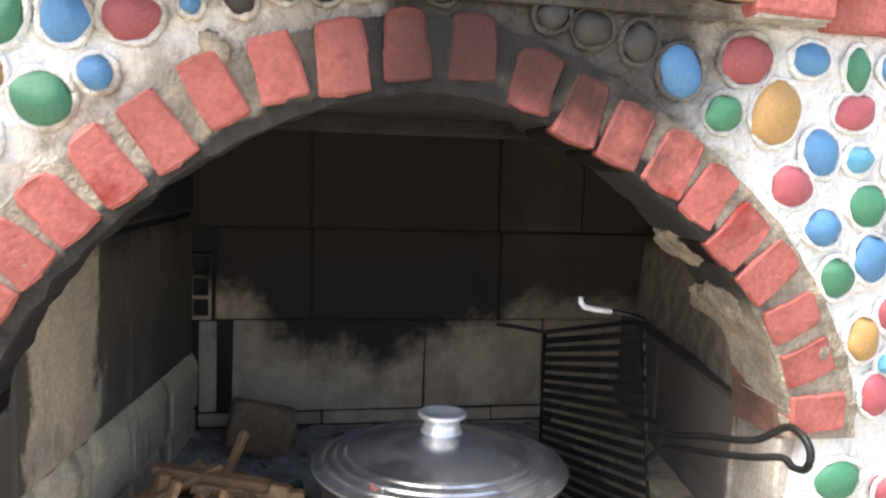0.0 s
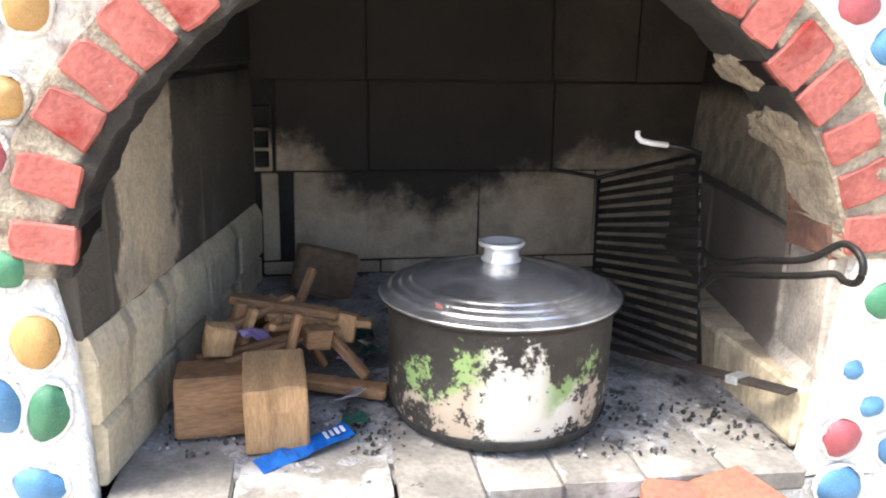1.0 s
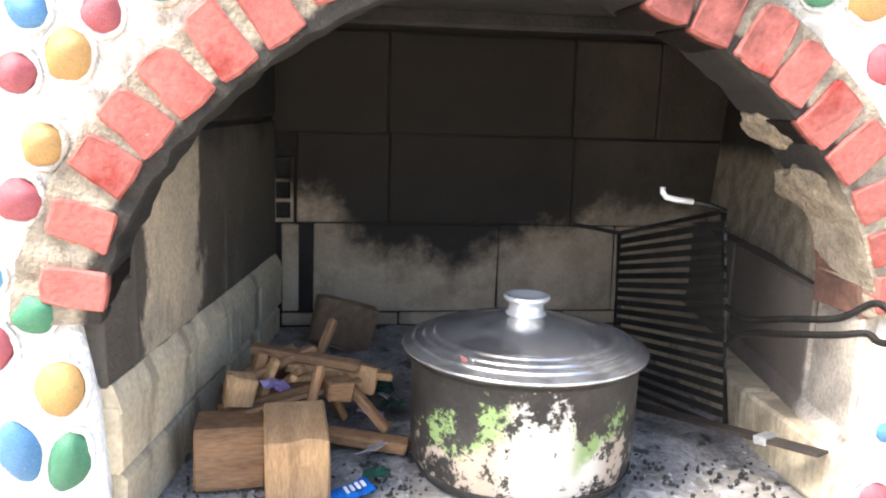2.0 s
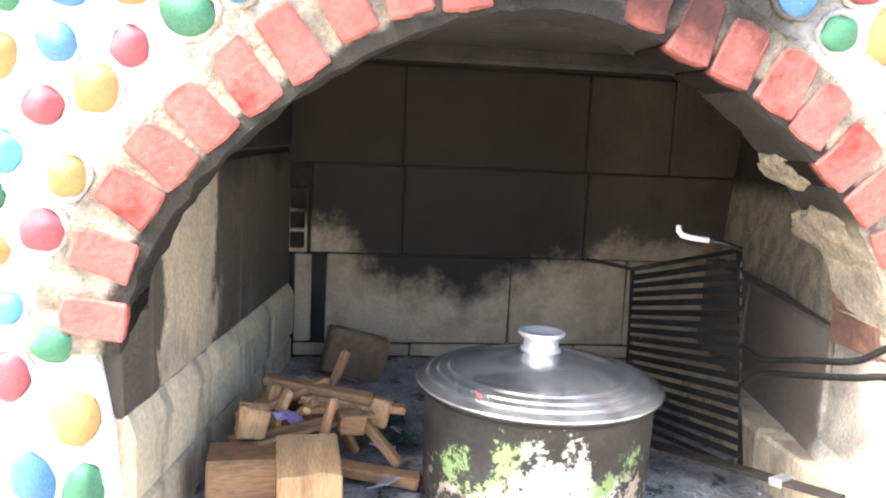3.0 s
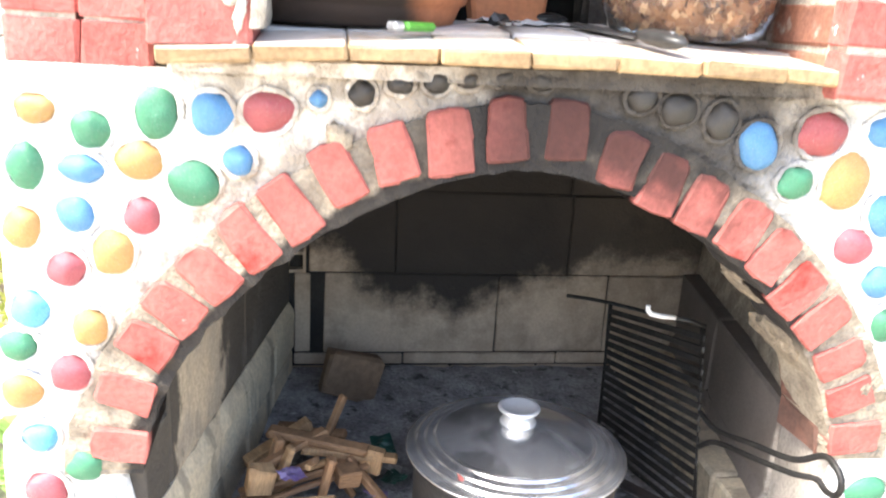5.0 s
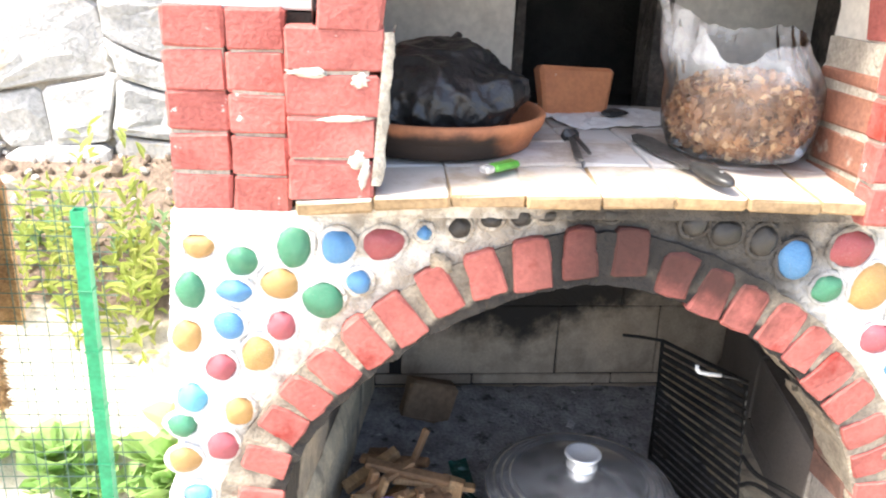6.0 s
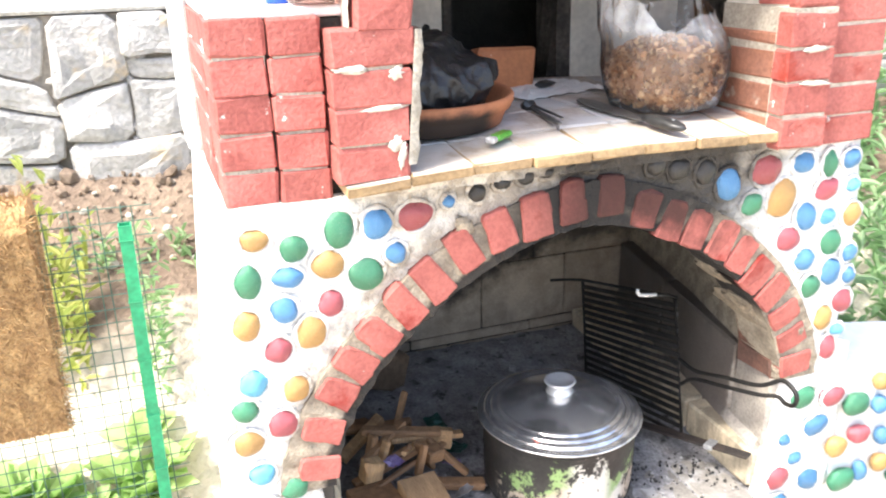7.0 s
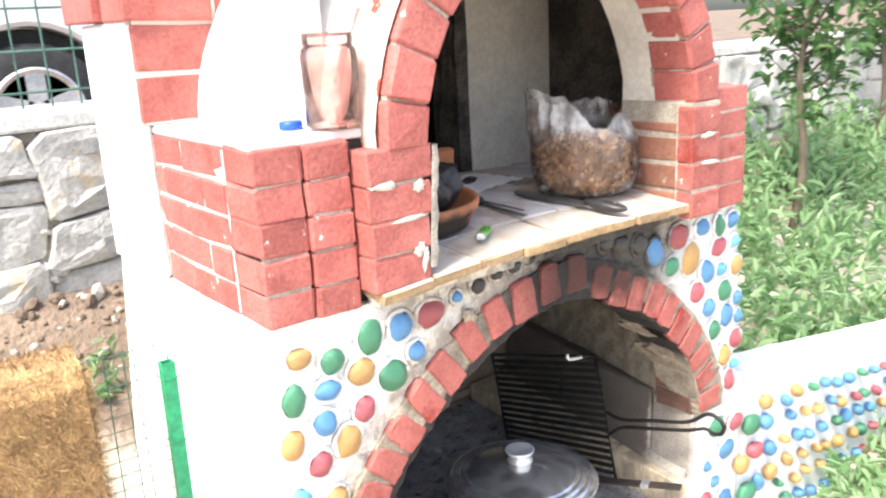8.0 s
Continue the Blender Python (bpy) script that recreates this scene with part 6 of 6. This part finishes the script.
def coir_mat():
    mat_ = thing("coir_mat", "brown coconut fibre mat draped over the wire fence", "doormat")
    prof = [(0.016, 1.085), (0.014, 1.24), (0.016, 1.40), (0.030, 1.430), (0.065, 1.440), (0.100, 1.433), (0.125, 1.40), (0.128, 1.18)]
    inner = [(y + 0.016 if y < 0.06 else y - 0.016, min(z, 1.414)) for y, z in prof]
    bm = bmesh.new()
    rows = []
    for i in range(15):
        x = -1.60 + (1.60 - 0.872) * i / 14
        rows.append([bm.verts.new((x + 0.004 * noise.noise(Vector((z * 9, y * 9, i))), y, z + 0.003 * noise.noise(Vector((x * 20, y * 20, 0))))) for y, z in prof + inner[::-1]])
    m_ = len(rows[0])
    for a, b in zip(rows, rows[1:]):
        for k in range(m_):
            bm.faces.new((a[k], a[(k + 1) % m_], b[(k + 1) % m_], b[k]))
    bm.faces.new(rows[0])
    bm.faces.new(rows[-1])
    part("pad", bm, M["coir"], mat_)
    r = random.Random(3)
    v, f = [], []
    for k in range(9000):
        x = r.uniform(-1.30, -0.870)
        u = r.random()
        if u < 0.75:
            y, z, nrm = 0.014, r.uniform(1.086, 1.42), Vector((0, -1, 0))
        elif u < 0.93:
            y = r.uniform(0.02, 0.12)
            z, nrm = 1.440 - 9 * (y - 0.07) ** 2, Vector((0, -0.2, 1))
        else:
            x, y, z, nrm = -0.871, r.uniform(0.016, 0.032), r.uniform(1.086, 1.42), Vector((1, -0.3, 0))
        d = (nrm * r.uniform(0.2, 0.8) + Vector((r.uniform(-1, 1), r.uniform(-0.4, 0.4), r.uniform(-1, 1)))).normalized()
        s = d.orthogonal().normalized() * 0.0009
        c = Vector((x, y, z))
        ln = r.uniform(0.008, 0.022)
        i = len(v)
        v += [tuple(c - s), tuple(c + s), tuple(c + d * ln)]
        f.append((i, i + 1, i + 2))
    me = bpy.data.meshes.new("fibres")
    me.from_pydata(v, [], f)
    tagged(part("coir_fibre", me, M["coir"], mat_, "loose coconut fibres"), kind="stuff")


coir_mat()

# ---- stone wall ----
swall = part("retaining_wall", prism([(-7, 0.7), (9, 0.7), (9, 1.58), (-7, 1.58)], 1.672, 2.0), M["gap"], None, "dry limestone retaining wall behind the garden")
tagged(swall, "", "stone wall", "", "structure")


def quarry_cells(x0, x1, z0, z1, r, out):
    """Breaks a stretch of wall into uneven fields, one for each stone."""
    w_, h_ = x1 - x0, z1 - z0
    if w_ > 0.40 or (w_ > 0.24 and w_ > h_ * 1.7):
        c = x0 + w_ * r.uniform(0.36, 0.64)
        quarry_cells(x0, c, z0, z1, r, out)
        quarry_cells(c, x1, z0, z1, r, out)
    elif h_ > 0.38 or (h_ > 0.19 and h_ > w_ * r.uniform(0.9, 1.5)):
        c = z0 + h_ * r.uniform(0.35, 0.65)
        quarry_cells(x0, x1, z0, c, r, out)
        quarry_cells(x0, x1, c, z1, r, out)
    else:
        out.append((x0, x1, z0, z1))


def stone(field, k):
    """A roughly squared quarry stone with a broken face and worn corners."""
    r = random.Random(k)
    x0, x1, z0, z1 = field
    g = lambda: r.uniform(0.0, 0.006)
    corners = [Vector((x + (g() if x == x0 else -g()), z + (g() if z == z0 else -g()))) for x, z in ((x0, z0), (x1, z0), (x1, z1), (x0, z1))]
    for q_ in corners:
        dx_, dz_ = noise.noise(Vector((q_.x * 4.3, q_.y * 4.3, 5))), noise.noise(Vector((q_.x * 3.6, q_.y * 3.6, 11)))
        q_ += Vector((0.075 * dx_, 0.085 * dz_ * smooth(1.583 - q_.y, 0.0, 0.12)))
    pts = []
    for i, a in enumerate(corners):
        b, before = corners[(i + 1) % 4], corners[i - 1]
        cut = r.uniform(0.05, 0.26)
        pts += [a + (before - a) * cut * 0.6, a + (b - a) * cut * 0.6, (a + b) / 2 + Vector((r.uniform(-0.008, 0.008), r.uniform(-0.008, 0.008)))]
    c = sum(pts, Vector((0, 0))) / len(pts)
    n = len(pts)
    bm = bmesh.new()
    y = 1.646 + r.uniform(-0.020, 0.008)
    tx, tz = r.uniform(-0.10, 0.10), r.uniform(-0.12, 0.06)
    rings = []
    for s_, dy, rough in ((0.98, 0.12, 0.0), (1.0, 0.012, 0.004), (0.95, 0.0, 0.008), (0.72, -0.006, 0.012), (0.40, -0.008, 0.014)):
        ring = []
        for q_ in pts:
            x, z = c.x + (q_.x - c.x) * s_, c.y + (q_.y - c.y) * s_
            ring.append(bm.verts.new((x, y + dy + tx * (x - c.x) + tz * (z - c.y) + rough * noise.noise(Vector((x * 11, z * 11, k))) * 1.6, z)))
        rings.append(ring)
    for a, b in zip(rings, rings[1:]):
        for i in range(n):
            bm.faces.new((a[i], a[(i + 1) % n], b[(i + 1) % n], b[i]))
    bm.faces.new(rings[-1])
    part("stone", bm, M["stone"], swall)


def stones(x0, x1, seed):
    r = random.Random(seed)
    fields = []
    quarry_cells(x0, x1, 0.86, 1.583, r, fields)
    chips = bmesh.new()
    for k, q_ in enumerate(fields):
        stone(q_, k + seed * 1000)
        for _ in range(3):
            t_ = r.uniform(0.012, 0.030)
            bmesh.ops.create_icosphere(chips, subdivisions=1, radius=1, matrix=pose(q_[0] + r.uniform(-0.01, 0.03), 1.664, q_[2] + r.uniform(-0.03, 0.03), 0, r.uniform(0, 90), 0) @ Matrix.Diagonal((t_ * r.uniform(0.8, 1.8), 0.016, t_ * 0.6, 1)))
    tagged(part("stone_chips", chips, M["stone"], swall, "small stone chips wedged in the joints"), kind="stuff")


stones(-3.4, 0.9, 3)
stones(1.3, 6.5, 4)
solo("wall_cap", prism([(-7, 1.585), (9, 1.585), (9, 1.640), (-7, 1.640)], 1.64, 2.02, 0.01), M["cap"], "bright white concrete cap on the stone wall", "wall cap", kind="structure")


# ---- leaves and plants ----
def leaf_mesh(name, spots, size, r, shape=0.5, droop=0.0):
    """Many small folded leaves at the given places."""
    v, f = [], []
    for c, d in spots:
        s = size * r.uniform(0.6, 1.3)
        d = d.normalized()
        side = d.cross(Vector((r.uniform(-0.4, 0.4), r.uniform(-0.4, 0.4), 1))).normalized() * s * shape * 0.5
        upv = side.cross(d).normalized() * s * 0.12
        tip = c + d * s - Vector((0, 0, droop * s))
        q1, q2 = c + d * s * 0.35 + upv, c + d * s * 0.72 + upv * 0.6
        i = len(v)
        v += [tuple(t_) for t_ in (c, q1 + side, q2 + side * 0.75, tip, q2 - side * 0.75, q1 - side, c + d * s * 0.5 - upv * 0.4)]
        f += [(i, i + 1, i + 6), (i + 1, i + 2, i + 6), (i + 2, i + 3, i + 6), (i + 3, i + 4, i + 6), (i + 4, i + 5, i + 6), (i + 5, i, i + 6)]
    me = bpy.data.meshes.new(name)
    me.from_pydata(v, [], f)
    return me


def away(r, up=0.3):
    return Vector((r.uniform(-1, 1), r.uniform(-1, 1), r.uniform(-0.5, 1) + up))


def young_tree(x, y, height, seed):
    r = random.Random(seed)
    z0 = ground_z(x, y) - 0.03
    t = thing("young_tree", "slim young fruit tree with dark green leaves", "tree", (x, y, z0))
    trunk = [Vector((0.02 * math.sin(k * 0.9), 0.015 * math.cos(k * 1.3), height * k / 8)) for k in range(9)]
    bm = tube(trunk, 0.028, 8, None, 0.008)
    spots = []
    for k in range(26):
        h = r.uniform(0.42, 1.0) * height
        base = Vector((0.0, 0.0, h))
        a = r.uniform(0, 6.28)
        ln = r.uniform(0.25, 0.6) * (1.15 - 0.5 * h / height)
        d = Vector((math.cos(a), math.sin(a), r.uniform(0.2, 0.9))).normalized()
        pts = [base + d * ln * u / 4 + Vector((0, 0, 0.05 * (u / 4) ** 2)) for u in range(5)]
        tube(pts, 0.008, 5, bm, 0.002)
        for u in range(26):
            w_ = r.uniform(0.15, 1.05)
            spots.append((base + d * ln * w_ + Vector((r.uniform(-0.07, 0.07), r.uniform(-0.07, 0.07), r.uniform(-0.07, 0.06))), away(r, -0.1)))
    part("trunk", bm, M["bark"], t, "thin grey brown trunk and limbs", smooth=True)
    part("crown", leaf_mesh("crown", spots, 0.075, r, 0.55, 0.2), M["tree_leaf"], t, "open crown of small leaves")


young_tree(2.80, 1.05, 1.35, 4)
young_tree(4.3, 1.35, 1.5, 9)


def weeds(name, n, x0, x1, y0, y1, size, high, mat, label, seed, per=9):
    r = random.Random(seed)
    spots = []
    for _ in range(n):
        x, y = r.uniform(x0, x1), r.uniform(y0, y1)
        z = ground_z(x, y)
        if abs(x) < 0.72 and -0.1 < y < 1.1:
            continue
        h = high * r.uniform(0.3, 1.0)
        lean = Vector((r.uniform(-0.3, 0.3), r.uniform(-0.3, 0.3), 1))
        for k in range(per):
            c = Vector((x, y, z)) + lean * h * (k + r.random()) / per
            spots.append((c, away(r, 0.4)))
    return solo(name, leaf_mesh(name, spots, size, r, 0.24, 0.1), M[mat], label, "plants", kind="stuff")


weeds("weeds", 1000, 0.95, 4.6, 0.26, 1.6, 0.085, 0.36, "leaf", "bright green weeds and herbs behind the low wall", 1)
weeds("grass", 700, 0.9, 2.8, -0.75, -0.03, 0.06, 0.16, "leaf", "short green grass before the low wall", 2, 6)
weeds("ground_leaves", 120, -2.0, 0.4, 1.30, 1.44, 0.05, 0.10, "leaf", "small green weeds along the soil bank", 3, 6)
weeds("shrub", 34, -1.35, -0.92, 0.95, 1.3, 0.058, 0.44, "shrub", "yellow green leafy shrub behind the fence", 5, 18)
weeds("weeds", 22, -0.80, -0.70, 0.85, 1.15, 0.045, 0.32, "leaf", "tall thin weeds beside the oven", 6, 8)


def broad_plants():
    r = random.Random(12)
    spots = []
    for _ in range(46):
        x, y = r.uniform(-1.9, -0.72), r.uniform(0.60, 0.80)
        z = ground_z(x, y) + 0.02
        for k in range(7):
            a = r.uniform(0, 6.28)
            spots.append((Vector((x, y, z)), Vector((math.cos(a), math.sin(a), r.uniform(0.5, 1.5)))))
    return solo("vegetable_plants", leaf_mesh("vegetable_plants", spots, 0.105, r, 0.75, 0.1), M["lettuce"], "broad bright green vegetable leaves behind the fence", "plants", kind="stuff")


broad_plants()


def clods():
    r = random.Random(8)
    bm = bmesh.new()
    for _ in range(900):
        x, y = r.uniform(-2.4, 0.9), r.uniform(1.36, 1.64)
        s = r.uniform(0.005, 0.018) * (2.2 if r.random() < 0.08 else 1)
        bmesh.ops.create_icosphere(bm, subdivisions=1, radius=1, matrix=pose(x, y, ground_z(x, y) + s * 0.2, r.uniform(0, 360), r.uniform(0, 360), 0) @ Matrix.Diagonal((s, s * r.uniform(0.5, 1), s * 0.6, 1)))
    return solo("rubble", bm, M["rubble"], "small stones and clods on the brown soil bank", "rubble", kind="stuff")


clods()


# ---- parked car above the wall ----
def parked_car():
    car = thing("parked_car", "white parked car behind the wall fence", "car", (0.07, 4.35, -0.50))
    car.matrix_world = car.matrix_world @ Matrix.Scale(1.32, 4)
    wz, rr = 1.47, 0.31
    prof = [(-0.85, 1.32), (-0.90, 1.60), (-0.80, 1.86), (0.0, 2.02), (0.75, 2.08), (1.35, 2.55), (2.9, 2.58), (3.5, 2.12), (3.75, 2.05), (3.8, 1.40), (3.72, 1.30)]
    for cx in (2.6, 0.0):
        prof += [(cx + 0.385 * math.cos(a), wz + 0.385 * math.sin(a)) for a in [math.pi * k / 16 - 0.35 + (0.7 * k / 16) for k in range(17)]]
    part("body", prism(prof, 0.0, 1.7, 0.02), M["car_paint"], car, "glossy white bodywork")
    part("side_window", prism([(0.95, 2.10), (1.45, 2.48), (2.8, 2.50), (3.2, 2.14)], -0.006, 0.02), M["car_glass"], car, "dark side glass")
    for cx in (0.0, 2.6):
        part("wheel_well", prism([(cx + 0.375 * math.cos(a), wz + 0.375 * math.sin(a)) for a in [2 * math.pi * k / 32 for k in range(32)]], 0.10, 0.30), M["rubber"], car, "dark wheel well")
        wheel = part("wheel", lathe([(0.19, -0.09), (0.28, -0.10), (0.31, -0.07), (0.31, 0.07), (0.28, 0.10), (0.19, 0.09)], 40), M["rubber"], car, "black tyre", smooth=True, m=pose(cx, 0.10, wz, 90, 0, 0))
        bm = lathe([(0.175, 0.02), (0.205, 0.02), (0.205, 0.098), (0.195, 0.105), (0.175, 0.09)], 40)
        for k in range(5):
            b = box(bm, 0.0, 0.185, -0.042, 0.042, 0.060, 0.092)
            for v_ in b:
                v_.co = pose(0, 0, 0, 0, 0, 72 * k + 18) @ v_.co
        lathe([(0.0, 0.05), (0.05, 0.05), (0.05, 0.095), (0.0, 0.10)], 24, bm)
        part("rim", bm, M["alloy"], wheel, "five-spoke silver rim")


parked_car()
upper = thing("mesh_fence", "grey green welded mesh fence on top of the wall", "fence")
v2 = mesh_of(tube([(0, 0, 1.63), (0, 0, 2.2), (0, 0, 2.8)], 0.0036, 5), "wire")
h2 = mesh_of(tube([(-4.0, 0, 0), (0, 0, 0), (2.0, 0, 0)], 0.004, 5), "wire")
for k in range(54):
    part("wire", v2, M["wire"], upper, m=pose(-3.4 + 0.09 * k, 1.86, 0))
for k in range(9):
    part("wire", h2, M["wire"], upper, m=pose(0, 1.857, 1.69 + 0.13 * k))
